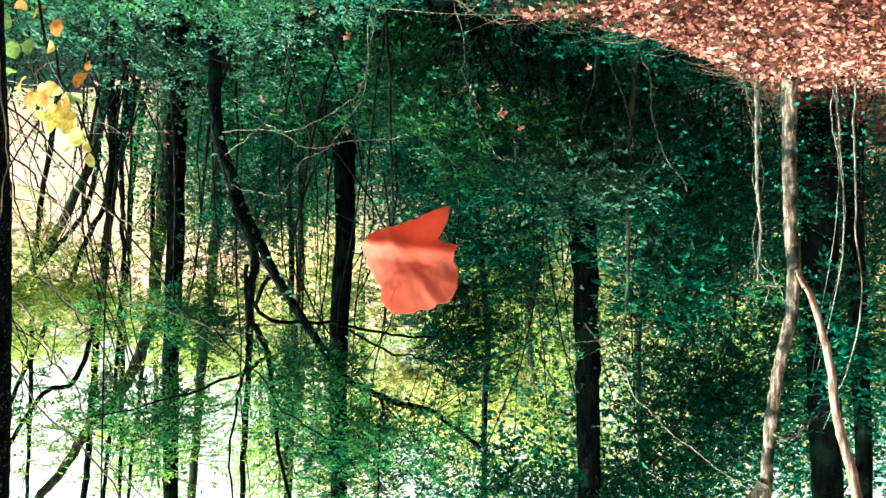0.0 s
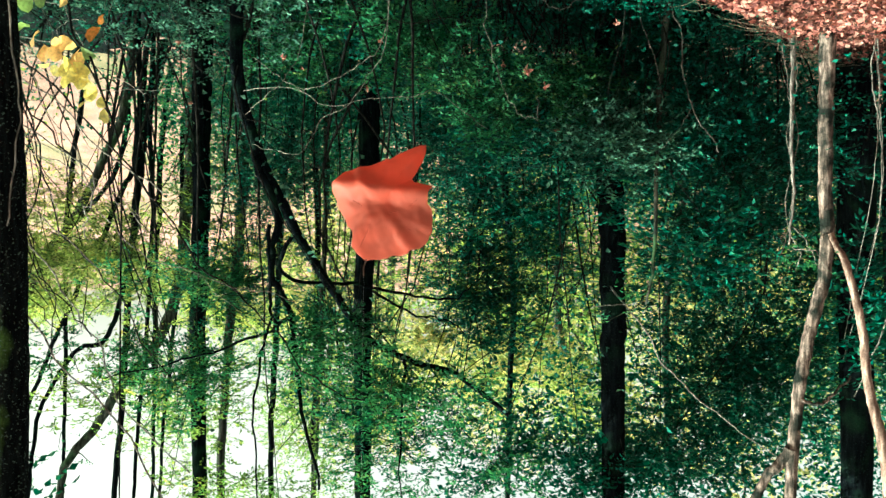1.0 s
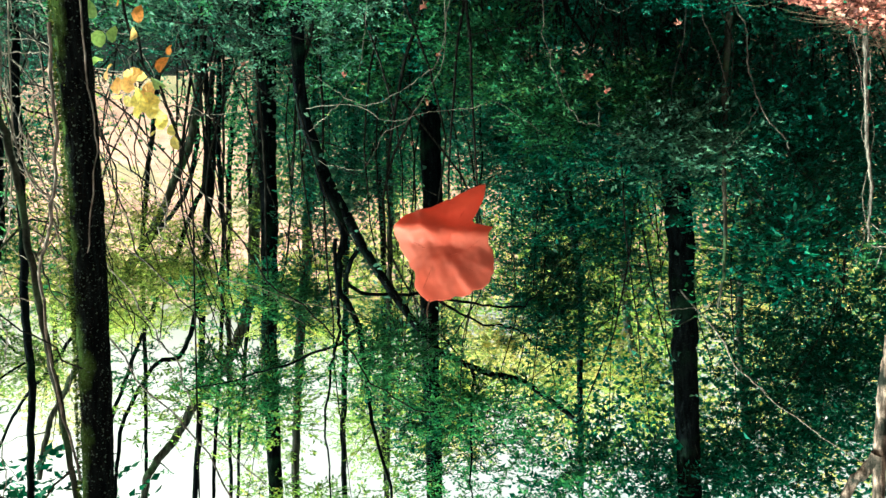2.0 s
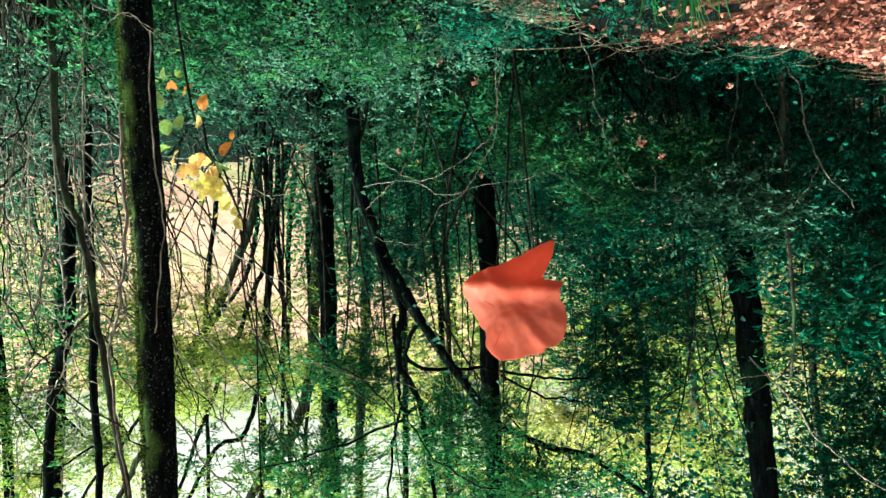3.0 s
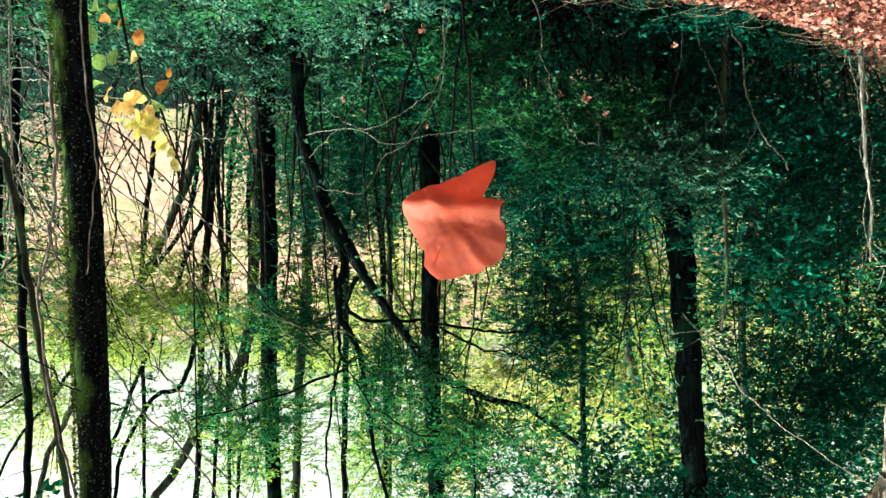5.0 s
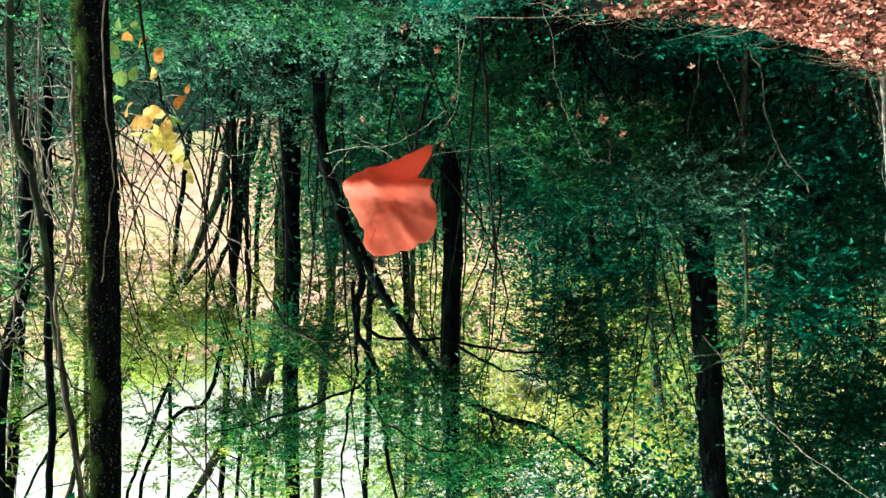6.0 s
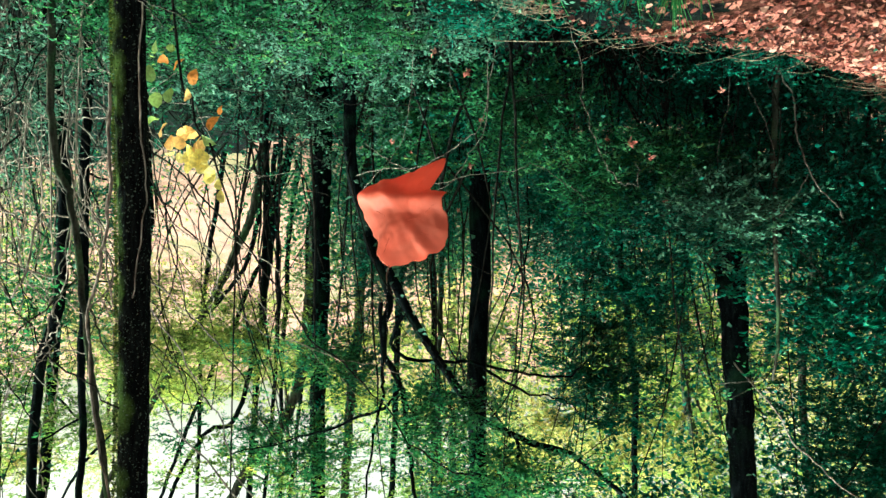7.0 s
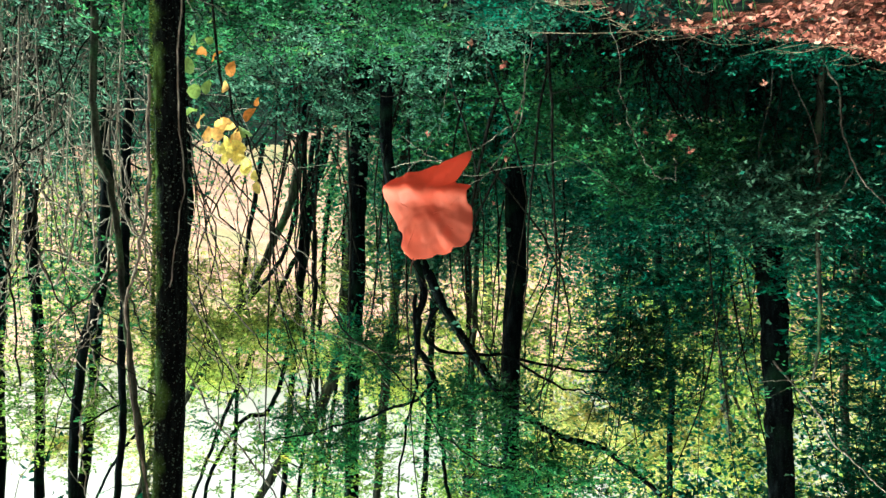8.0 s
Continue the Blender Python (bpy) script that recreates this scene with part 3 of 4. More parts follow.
# ---- shrubs and leafy understorey ----
def shrub(centre, radii, n, leaf, size, label, seed, count=8, stems=6, length=3.6, gaps=0.0, lumps=1.6, name="shrub", category="shrub", flat=0.6, wide=0.5):
    """stems from the ground, twigs, and leaves in lumpy sprays."""
    rng = np.random.default_rng(300 + seed)
    c = np.array(centre, float)
    foot = np.array([c[0], c[1], float(height(c[0], c[1]))])
    t = base(name, foot, label, category)
    p = in_blob(rng, n, c, radii, 0.0, lumps, gaps)
    out = (p - c) / np.array(radii)
    (v, q), tw = sprays(rng, p, out * [0.7, 0.7, 0.35] + rng.normal(0, 0.55, (n, 3)) * [1, 1, 0.45], size * length, count, size, flat, wide)
    green = part("foliage", mesh_from("foliage", v - foot, q, leaf), t)
    part("twig", mesh_from("twig", tw[0] - foot, tw[1], TWIG), green)["kind"] = "stuff"
    for i in range(stems):
        e = p[rng.integers(n)]
        b = foot + np.array([rng.normal(0, 0.12), rng.normal(0, 0.12), -0.05])
        b[2] = height(b[0], b[1]) - 0.03
        far = np.linalg.norm(e - b)
        m = b * 0.5 + e * 0.5 + np.array([rng.normal(0, 0.16), rng.normal(0, 0.12), 0.05]) * far
        s0 = 0.005 + 0.004 * far * rng.uniform(0.5, 1.2)
        v, q = tube([b, b * 0.8 + m * 0.2 + [0, 0, 0.1], m, e], s0, 0.003, 6, 6, 0.05, rng, 0.02)
        part("stem", mesh_from("stem", v - foot, q, TWIG), t)
    return t


# on and under the bank's edge, to the side of the mossy tree; paler leaf colours stand in for sky light
for i, (c, r, n, mat, s) in enumerate([
        ((1.25, 4.7, -0.2), (0.6, 0.45, 0.5), 420, MID, 0.036), ((2.0, 4.6, -0.15), (0.6, 0.4, 0.5), 420, MID, 0.036),
        ((2.9, 4.7, -0.15), (0.7, 0.45, 0.5), 420, MID, 0.042), ((3.9, 4.9, -0.1), (0.8, 0.5, 0.55), 480, BLUISH, 0.04),
        ((0.75, 5.0, -0.2), (0.45, 0.4, 0.42), 360, BLUISH, 0.036), ((1.4, 5.7, -0.3), (0.8, 0.5, 0.45), 420, BLUISH, 0.042),
        ((2.9, 5.9, -0.35), (0.8, 0.5, 0.4), 420, BLUISH, 0.05), ((5.0, 6.0, 0.05), (1.0, 0.7, 0.7), 480, BLUISH, 0.046),
        ((4.0, 7.2, -0.6), (1.3, 0.6, 0.5), 420, BLUISH, 0.05), ((2.4, 7.4, -0.2), (1.0, 0.5, 0.7), 480, BLUISH, 0.046),
        ((0.55, 5.4, -0.15), (0.35, 0.3, 0.3), 200, BLUISH, 0.035), ((0.3, 4.5, 0.05), (0.4, 0.3, 0.2), 200, GREEN, 0.034),
        ((-0.3, 4.75, 0.02), (0.45, 0.22, 0.1), 130, GREEN, 0.03), ((0.15, 4.15, 0.04), (0.4, 0.2, 0.12), 150, BLUISH, 0.032), ((-0.35, 4.3, 0.0), (0.3, 0.2, 0.08), 60, GREEN, 0.028), ((-0.9, 5.35, 0.03), (0.5, 0.2, 0.08), 70, GREEN, 0.028), ((6.4, 7.0, 0.2), (1.0, 0.7, 0.9), 420, GREEN, 0.05)]):
    shrub(c, r, int(n * 0.8), mat, s * 1.1, "small-leaved green shrub at the foot of the bank", i, gaps=0.2, lumps=1.7, flat=0.8, wide=0.46)
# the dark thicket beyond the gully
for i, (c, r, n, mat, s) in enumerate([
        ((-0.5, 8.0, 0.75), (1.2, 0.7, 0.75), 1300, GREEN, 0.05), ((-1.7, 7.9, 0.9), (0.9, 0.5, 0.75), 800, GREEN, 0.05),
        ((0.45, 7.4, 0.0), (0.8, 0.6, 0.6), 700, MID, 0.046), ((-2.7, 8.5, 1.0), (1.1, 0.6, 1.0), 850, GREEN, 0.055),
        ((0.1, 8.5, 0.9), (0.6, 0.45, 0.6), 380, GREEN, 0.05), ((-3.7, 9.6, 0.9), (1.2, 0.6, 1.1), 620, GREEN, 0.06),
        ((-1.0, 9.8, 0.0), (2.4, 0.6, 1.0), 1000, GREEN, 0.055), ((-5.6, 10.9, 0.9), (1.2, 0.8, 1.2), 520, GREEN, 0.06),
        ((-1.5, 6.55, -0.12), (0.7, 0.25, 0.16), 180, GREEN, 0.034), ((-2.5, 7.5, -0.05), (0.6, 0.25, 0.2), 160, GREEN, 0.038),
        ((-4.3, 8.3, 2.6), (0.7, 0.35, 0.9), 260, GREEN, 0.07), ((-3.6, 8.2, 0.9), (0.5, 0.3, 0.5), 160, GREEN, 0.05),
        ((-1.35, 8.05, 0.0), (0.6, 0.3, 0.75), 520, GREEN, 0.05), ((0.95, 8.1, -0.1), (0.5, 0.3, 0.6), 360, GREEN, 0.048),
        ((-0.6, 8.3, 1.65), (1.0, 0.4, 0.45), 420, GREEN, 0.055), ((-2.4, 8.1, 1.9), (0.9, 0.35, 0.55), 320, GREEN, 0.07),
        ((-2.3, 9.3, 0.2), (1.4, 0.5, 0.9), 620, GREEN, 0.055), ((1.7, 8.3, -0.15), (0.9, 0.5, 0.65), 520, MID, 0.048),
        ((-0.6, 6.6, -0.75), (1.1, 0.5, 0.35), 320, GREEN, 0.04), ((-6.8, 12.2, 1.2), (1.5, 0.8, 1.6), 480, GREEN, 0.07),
        # clumps meant as lit: the light is put into paler leaf colours
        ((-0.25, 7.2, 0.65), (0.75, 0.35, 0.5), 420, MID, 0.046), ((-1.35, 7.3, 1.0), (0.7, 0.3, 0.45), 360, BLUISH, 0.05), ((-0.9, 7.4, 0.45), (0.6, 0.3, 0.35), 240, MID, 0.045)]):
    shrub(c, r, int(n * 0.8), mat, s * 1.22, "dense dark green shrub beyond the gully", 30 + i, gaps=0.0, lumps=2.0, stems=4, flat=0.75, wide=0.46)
# leafy young trees over the thicket
for i, (c, r, n, mat, s, gaps) in enumerate([
        ((1.1, 8.2, 3.7), (1.0, 0.4, 0.55), 300, GREEN, 0.055, 0.0), ((2.6, 7.6, 3.3), (0.9, 0.4, 0.5), 260, MID, 0.05, 0.1),
        ((2.5, 10.8, 0.9), (0.9, 0.6, 1.1), 360, GREEN, 0.055, 0.02), ((3.5, 11.2, 1.6), (0.8, 0.6, 1.0), 260, LIGHT, 0.06, 0.1),
        ((-6.0, 12.0, 3.2), (1.8, 0.8, 2.2), 620, GREEN, 0.09, -0.05), ((-4.0, 11.4, 4.4), (1.8, 0.8, 1.2), 420, GREEN, 0.09, 0.0),
        ((-3.9, 11.2, 1.8), (1.2, 0.6, 1.2), 420, GREEN, 0.07, -0.05), ((5.6, 12.6, 3.0), (1.6, 0.8, 0.9), 300, OLIVE, 0.07, 0.12),
        ((7.4, 13.0, 1.6), (1.5, 0.8, 0.9), 260, OLIVE, 0.065, 0.1), ((1.6, 10.2, 3.0), (0.8, 0.6, 0.7), 240, GREEN, 0.06, 0.05),
        ((5.3, 7.3, 1.6), (1.1, 0.5, 1.2), 420, MID, 0.05, 0.05), ((2.1, 8.5, 1.4), (0.7, 0.4, 0.8), 320, GREEN, 0.05, 0.05),
        ((1.7, 6.9, 2.75), (1.1, 0.35, 0.35), 320, MID, 0.05, 0.05), ((2.9, 7.6, 2.35), (0.9, 0.4, 0.4), 260, MID, 0.05, 0.08),
        ((0.6, 7.4, 3.3), (1.1, 0.4, 0.4), 320, MID, 0.052, 0.05), ((4.9, 9.6, 2.3), (1.5, 0.5, 0.42), 340, OLIVE, 0.055, 0.1),
        ((6.0, 9.2, 3.2), (1.0, 0.5, 0.3), 220, LIGHT, 0.05, 0.1), ((3.6, 8.2, 3.1), (1.1, 0.4, 0.4), 260, MID, 0.05, 0.1),
        ((6.2, 10.4, 1.4), (1.4, 0.5, 0.35), 240, OLIVE, 0.055, 0.12), ((6.7, 11.0, 2.6), (1.3, 0.6, 0.4), 260, LIGHT, 0.055, 0.1),
        ((8.0, 11.0, 1.6), (1.5, 0.6, 1.6), 420, MID, 0.06, 0.05), ((-3.1, 9.1, 3.4), (1.2, 0.4, 1.0), 460, GREEN, 0.075, 0.0),
        ((5.9, 7.2, 3.0), (0.9, 0.4, 0.8), 240, LIGHT, 0.05, 0.1), ((-2.2, 10.2, 4.6), (1.2, 0.5, 0.7), 260, GREEN, 0.085, 0.05),
        ((-0.2, 9.4, 2.1), (1.1, 0.7, 0.75), 520, GREEN, 0.06, 0.0), ((-0.3, 9.2, 3.1), (1.3, 0.6, 0.8), 90, GREEN, 0.085, 0.25),
        ((-2.6, 9.6, 2.5), (1.2, 0.7, 0.95), 460, GREEN, 0.075, 0.0), ((-0.9, 8.9, 4.2), (1.6, 0.6, 0.8), 110, GREEN, 0.09, 0.25),
        ((-3.6, 10.6, 3.6), (1.5, 0.8, 1.2), 420, GREEN, 0.08, 0.05), ((-4.9, 11.0, 2.4), (1.4, 0.8, 1.3), 380, GREEN, 0.08, 0.0),
        ((2.2, 9.9, 0.9), (0.9, 0.6, 0.9), 360, GREEN, 0.05, 0.08), ((2.3, 8.4, 2.4), (0.9, 0.6, 0.6), 260, GREEN, 0.055, 0.1),
        ((3.4, 8.6, 3.6), (1.8, 0.8, 0.6), 320, LIGHT, 0.06, 0.15), ((1.2, 10.5, 4.2), (1.6, 0.8, 0.7), 360, LIGHT, 0.07, 0.1),
        ((4.4, 10.2, 2.2), (1.2, 0.7, 0.7), 260, LIGHT, 0.06, 0.15), ((6.2, 10.6, 2.0), (1.4, 0.8, 0.8), 240, OLIVE, 0.06, 0.12),
        ((5.6, 8.0, 0.6), (1.2, 0.6, 0.8), 340, GREEN, 0.05, 0.05), ((6.0, 7.6, 2.6), (1.3, 0.7, 0.8), 280, LIGHT, 0.055, 0.12),
        ((3.2, 12.0, -0.2), (1.1, 0.8, 0.6), 240, GREEN, 0.06, 0.1), ((1.5, 11.5, 2.3), (1.3, 0.8, 0.9), 360, LIGHT, 0.07, 0.05),
        ((8.0, 9.6, 1.2), (1.3, 0.8, 1.4), 320, GREEN, 0.06, 0.1), ((4.0, 9.0, -0.8), (1.4, 0.6, 0.4), 240, GREEN, 0.05, 0.05),
        ((6.8, 13.4, 2.4), (1.3, 0.6, 0.4), 300, OLIVE, 0.07, 0.1), ((7.8, 14.2, 3.3), (1.4, 0.6, 0.35), 280, OLIVE, 0.07, 0.12),
        ((5.4, 14.6, 2.9), (1.1, 0.6, 0.35), 240, OLIVE, 0.07, 0.1), ((8.6, 12.6, 2.2), (1.0, 0.6, 0.5), 240, YELLOW, 0.07, 0.1),
        ((9.6, 12.4, 4.3), (1.2, 0.6, 0.5), 260, YELLOW, 0.08, 0.1), ((4.4, 15.0, 3.6), (1.3, 0.6, 0.4), 260, OLIVE, 0.075, 0.1),
        ((7.2, 15.5, 1.7), (1.2, 0.6, 0.3), 240, OLIVE, 0.07, 0.12), ((4.6, 16.5, 2.6), (1.4, 0.7, 0.4), 320, OLIVE, 0.085, 0.0),
        ((6.2, 17.5, 3.3), (1.6, 0.7, 0.5), 360, OLIVE, 0.085, 0.0), ((8.2, 18.0, 2.6), (1.6, 0.7, 0.4), 320, OLIVE, 0.085, 0.05),
        ((8.8, 16.0, 3.6), (1.4, 0.7, 0.4), 300, OLIVE, 0.085, 0.05), ((5.6, 18.5, 4.2), (1.6, 0.7, 0.5), 320, OLIVE, 0.09, 0.05),
        ((3.4, 17.5, 3.8), (1.4, 0.7, 0.6), 320, YELLOW, 0.09, 0.05), ((10.4, 17.5, 3.4), (1.6, 0.7, 0.6), 320, OLIVE, 0.09, 0.05),
        ((-0.1, 9.0, 2.6), (0.9, 0.5, 0.6), 420, GREEN, 0.06, 0.0), ((-1.0, 9.9, 2.2), (0.7, 0.5, 0.6), 260, GREEN, 0.06, 0.0),
        ((0.3, 8.2, 4.2), (1.3, 0.5, 0.5), 340, MID, 0.055, 0.05), ((-1.0, 8.6, 4.5), (1.1, 0.5, 0.5), 320, GREEN, 0.065, 0.0),
        ((2.3, 8.4, 4.5), (1.1, 0.5, 0.4), 220, LIGHT, 0.055, 0.1), ((-2.4, 9.0, 4.3), (1.0, 0.5, 0.6), 260, GREEN, 0.07, 0.0),
        ((-0.7, 16.0, 4.7), (1.7, 0.8, 0.9), 400, YELLOW, 0.1, 0.0), ((1.0, 18.0, 5.2), (1.6, 0.8, 0.8), 300, OLIVE, 0.1, 0.05),
        ((-2.4, 16.5, 5.6), (1.4, 0.8, 1.0), 360, OLIVE, 0.1, 0.1), ((0.6, 15.0, 4.0), (1.2, 0.7, 0.6), 320, YELLOW, 0.09, 0.05)]):
    shrub(c, r, n, mat, s, "young leafy tree with thin layered sprays", 60 + i, gaps=gaps, stems=3 if c[1] < 12 else 1, lumps=1.2, name="sapling", category="sapling", flat=0.85)


# ---- the wood farther off ----
def far_tree(seed, h, spread, n, leaf, size, low):
    rng = np.random.default_rng(600 + seed)
    t = base("tree", (0, 0, 0), "tall tree in yellow-green leaf on the sunlit rise", "tree", "trees on the rise")
    top = np.array([rng.normal(0, 0.5), rng.normal(0, 0.3), h * 0.8])
    v, q = tube([(0, 0, -0.3), (rng.normal(0, 0.1), 0, h * 0.3), (rng.normal(0, 0.3), 0, h * 0.55), top], 0.16, 0.06, 9, 6, 0.04, rng, 0.02, 0.3)
    part("trunk", mesh_from("trunk", v, q, GREY_BARK), t)
    c = np.array([0, 0, h * (0.5 + low * 0.5)])
    p = in_blob(rng, n, c, (spread, spread, h * (0.5 - low * 0.5)), 0.1, 0.55, 0.0)
    (v, q), tw = sprays(rng, p, (p - c) * [1, 1, 0.3] + rng.normal(0, 0.6, (n, 3)), size * 3.4, 7, size, 0.6, 0.6)
    part("crown", mesh_from("crown", v, q, leaf), t)
    for i in range(7):
        e = p[rng.integers(n)]
        s = np.array([0, 0, e[2] * 0.7])
        v, q = tube([s, (s + e) / 2 + [0, 0, 0.2], e], 0.05, 0.015, 6, 5, 0.04, rng, 0.02)
        part("limb", mesh_from("limb", v, q, GREY_BARK), t)
    return t


rng_far = np.random.default_rng(77)
kinds = [far_tree(0, 9, 2.6, 520, LIGHT, 0.15, 0.05), far_tree(1, 11, 2.4, 520, YELLOW, 0.15, 0.2), far_tree(2, 8, 2.8, 560, LIGHT, 0.14, 0.0),
         far_tree(3, 12, 2.6, 420, LIGHT, 0.16, 0.45)]
spots = [(-2, 19, 0), (-0.6, 22, 2), (-6, 18, 1), (4.6, 26, 0), (-9.5, 22, 0), (-3.5, 26, 2), (-1.2, 29, 1), (8, 40, 3), (-13, 27, 2), (-8, 32, 1), (-1, 34, 0),
         (4, 38, 1), (16, 44, 3), (-17, 34, 0), (-5, 42, 2), (5.5, 46, 1), (12, 52, 3), (30, 46, 1), (-12, 44, 0), (22, 54, 3), (-22, 46, 1), (36, 54, 0), (6, 56, 0), (-1, 52, 1), (-9, 54, 3)]
for i, (x, y, k) in enumerate(spots):
    m = pose(x, y, float(height(x, y)), 0, 0, rng_far.uniform(0, 360))
    if i < 4:
        first = kinds[[0, 2, 1, 3][i]]
        x, y = spots[[0, 1, 2, 7][i]][:2]
        first.matrix_basis = pose(x, y, float(height(x, y)), 0, 0, 40 * i)
    elif i != 7:
        copy_thing(kinds[k], m)
copy_thing(kinds[0], pose(4.6, 26, float(height(4.6, 26)), 0, 0, 200))


def woodland(seed, n, x0, x1, y0, y1, z0, z1, leaf, size, label, clump=60, spread=(1.0, 0.8, 0.5), view_gap=None):
    """Far woods that nobody could count: leaves in clumps."""
    rng = np.random.default_rng(seed)
    k = n // clump
    cx, cy = rng.uniform(x0, x1, k), rng.uniform(y0, y1, k)
    c = np.stack([cx, cy, height(cx, cy) + rng.uniform(z0, z1, k)], 1)
    if view_gap:      # a wedge from the origin kept clear to fit the camera's view
        c = c[np.abs(c[:, 0] / c[:, 1] - view_gap[0]) > view_gap[1]]
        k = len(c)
    p = np.repeat(c, clump, 0) + rng.normal(0, 1, (k * clump, 3)) * spread
    v, q = leaves(rng, p, rng.normal(0, 1, p.shape) * [1, 1, 0.5], size, 0.5, 0.6)
    tagged(new("woodland", mesh_from("woodland", v, q, leaf)), label, "woodland", kind="stuff")


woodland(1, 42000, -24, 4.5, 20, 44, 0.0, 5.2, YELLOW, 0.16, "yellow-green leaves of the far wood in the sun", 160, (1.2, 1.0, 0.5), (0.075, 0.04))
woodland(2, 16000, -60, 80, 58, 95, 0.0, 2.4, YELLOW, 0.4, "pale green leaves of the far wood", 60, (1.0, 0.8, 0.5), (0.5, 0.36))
woodland(3, 13500, 5, 36, 20, 52, 0.1, 1.0, YELLOW, 0.13, "low green undergrowth on the sunlit floor", 300, (1.6, 0.8, 0.4))
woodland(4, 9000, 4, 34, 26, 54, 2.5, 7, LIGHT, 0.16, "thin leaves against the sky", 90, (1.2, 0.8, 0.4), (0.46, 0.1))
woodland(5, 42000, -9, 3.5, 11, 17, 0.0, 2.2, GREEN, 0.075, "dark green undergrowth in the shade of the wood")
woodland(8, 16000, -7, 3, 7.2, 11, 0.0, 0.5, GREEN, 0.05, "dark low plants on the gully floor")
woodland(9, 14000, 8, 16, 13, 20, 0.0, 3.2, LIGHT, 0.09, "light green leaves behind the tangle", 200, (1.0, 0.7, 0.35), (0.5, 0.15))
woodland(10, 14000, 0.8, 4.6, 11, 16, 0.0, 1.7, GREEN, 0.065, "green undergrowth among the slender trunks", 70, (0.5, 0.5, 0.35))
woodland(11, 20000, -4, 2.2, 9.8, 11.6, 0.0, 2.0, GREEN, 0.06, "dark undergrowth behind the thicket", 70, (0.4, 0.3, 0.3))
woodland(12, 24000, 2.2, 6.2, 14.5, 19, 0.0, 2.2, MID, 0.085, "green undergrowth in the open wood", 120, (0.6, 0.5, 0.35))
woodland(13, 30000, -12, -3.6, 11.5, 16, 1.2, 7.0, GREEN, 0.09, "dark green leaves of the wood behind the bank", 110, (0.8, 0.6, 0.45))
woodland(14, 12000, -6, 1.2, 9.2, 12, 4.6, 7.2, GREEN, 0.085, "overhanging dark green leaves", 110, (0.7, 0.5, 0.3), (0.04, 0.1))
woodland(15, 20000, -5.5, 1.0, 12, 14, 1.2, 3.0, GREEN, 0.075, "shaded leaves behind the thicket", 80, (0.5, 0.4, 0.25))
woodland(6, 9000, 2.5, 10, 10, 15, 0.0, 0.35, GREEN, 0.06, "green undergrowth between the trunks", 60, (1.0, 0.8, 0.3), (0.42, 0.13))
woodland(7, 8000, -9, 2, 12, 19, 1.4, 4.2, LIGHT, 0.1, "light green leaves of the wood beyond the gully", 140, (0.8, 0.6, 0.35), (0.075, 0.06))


# ---- unseen trees added round and behind the camera, so that their crowns shade the gully ----
def shade_tree(seed, h, spread, n, size):
    rng = np.random.default_rng(900 + seed)
    t = base("tree", (0, 0, 0), "unseen tree added so that its green crown shades the gully", "tree", "trees round the gully")
    v, q = tube([(0, 0, -0.3), (0.1, 0, h * 0.3), (rng.normal(0, 0.2), 0.1, h * 0.6), (0.1, 0, h * 0.9)], 0.2, 0.07, 12, 8, 0.04, rng, 0.02, 0.3)
    part("trunk", mesh_from("trunk", v, q, DARK_BARK), t)
    c = np.array([0, 0, h * 0.76])
    p = in_blob(rng, n, c, (spread, spread, h * 0.24), 0.0, 0.7, -0.1)
    (v, q), tw = sprays(rng, p, (p - c) * [1, 1, 0.3] + rng.normal(0, 0.6, (n, 3)), size * 3.4, 7, size, 0.6, 0.6)
    part("crown", mesh_from("crown", v, q, GREEN), t)
    for i in range(7):
        e = p[rng.integers(n)]
        s = np.array([0, 0, e[2] * 0.75])
        v, q = tube([s, (s + e) / 2 + [0, 0, 0.2], e], 0.06, 0.015, 6, 5, 0.04, rng, 0.02)
        part("limb", mesh_from("limb", v, q, DARK_BARK), t)
    return t


roof = shade_tree(0, 11.0, 3.4, 900, 0.17)
roof.matrix_basis = pose(6.1, 2.0, float(height(6.1, 2.0)))
for i, (x, y) in enumerate([(8.8, 9.8), (-4.0, -3.5), (2.5, -4.0), (14.5, -2.5), (-8.0, 1.5), (-9.5, 7.0), (7.0, -4.0), (-2.0, -9.0), (5.0, -10.0), (-9.0, -6.0), (12.0, -8.0), (20.5, 8.0), (-14.0, 4.0)]):
    copy_thing(roof, pose(x, y, float(height(x, y)), 0, 0, 47 * i))


# ---- vines ----
def vine(pts, r, label="thin pale woody vine hanging among the shrubs", mat=None, seed=0, wander=0.006):
    v, q = tube(pts, r * 0.8, r * 0.5, 6, 8, 0.1, np.random.default_rng(800 + seed), wander)
    return tagged(new("vine", mesh_from("vine", v, q, mat or VINE)), label, "vine", "vines")


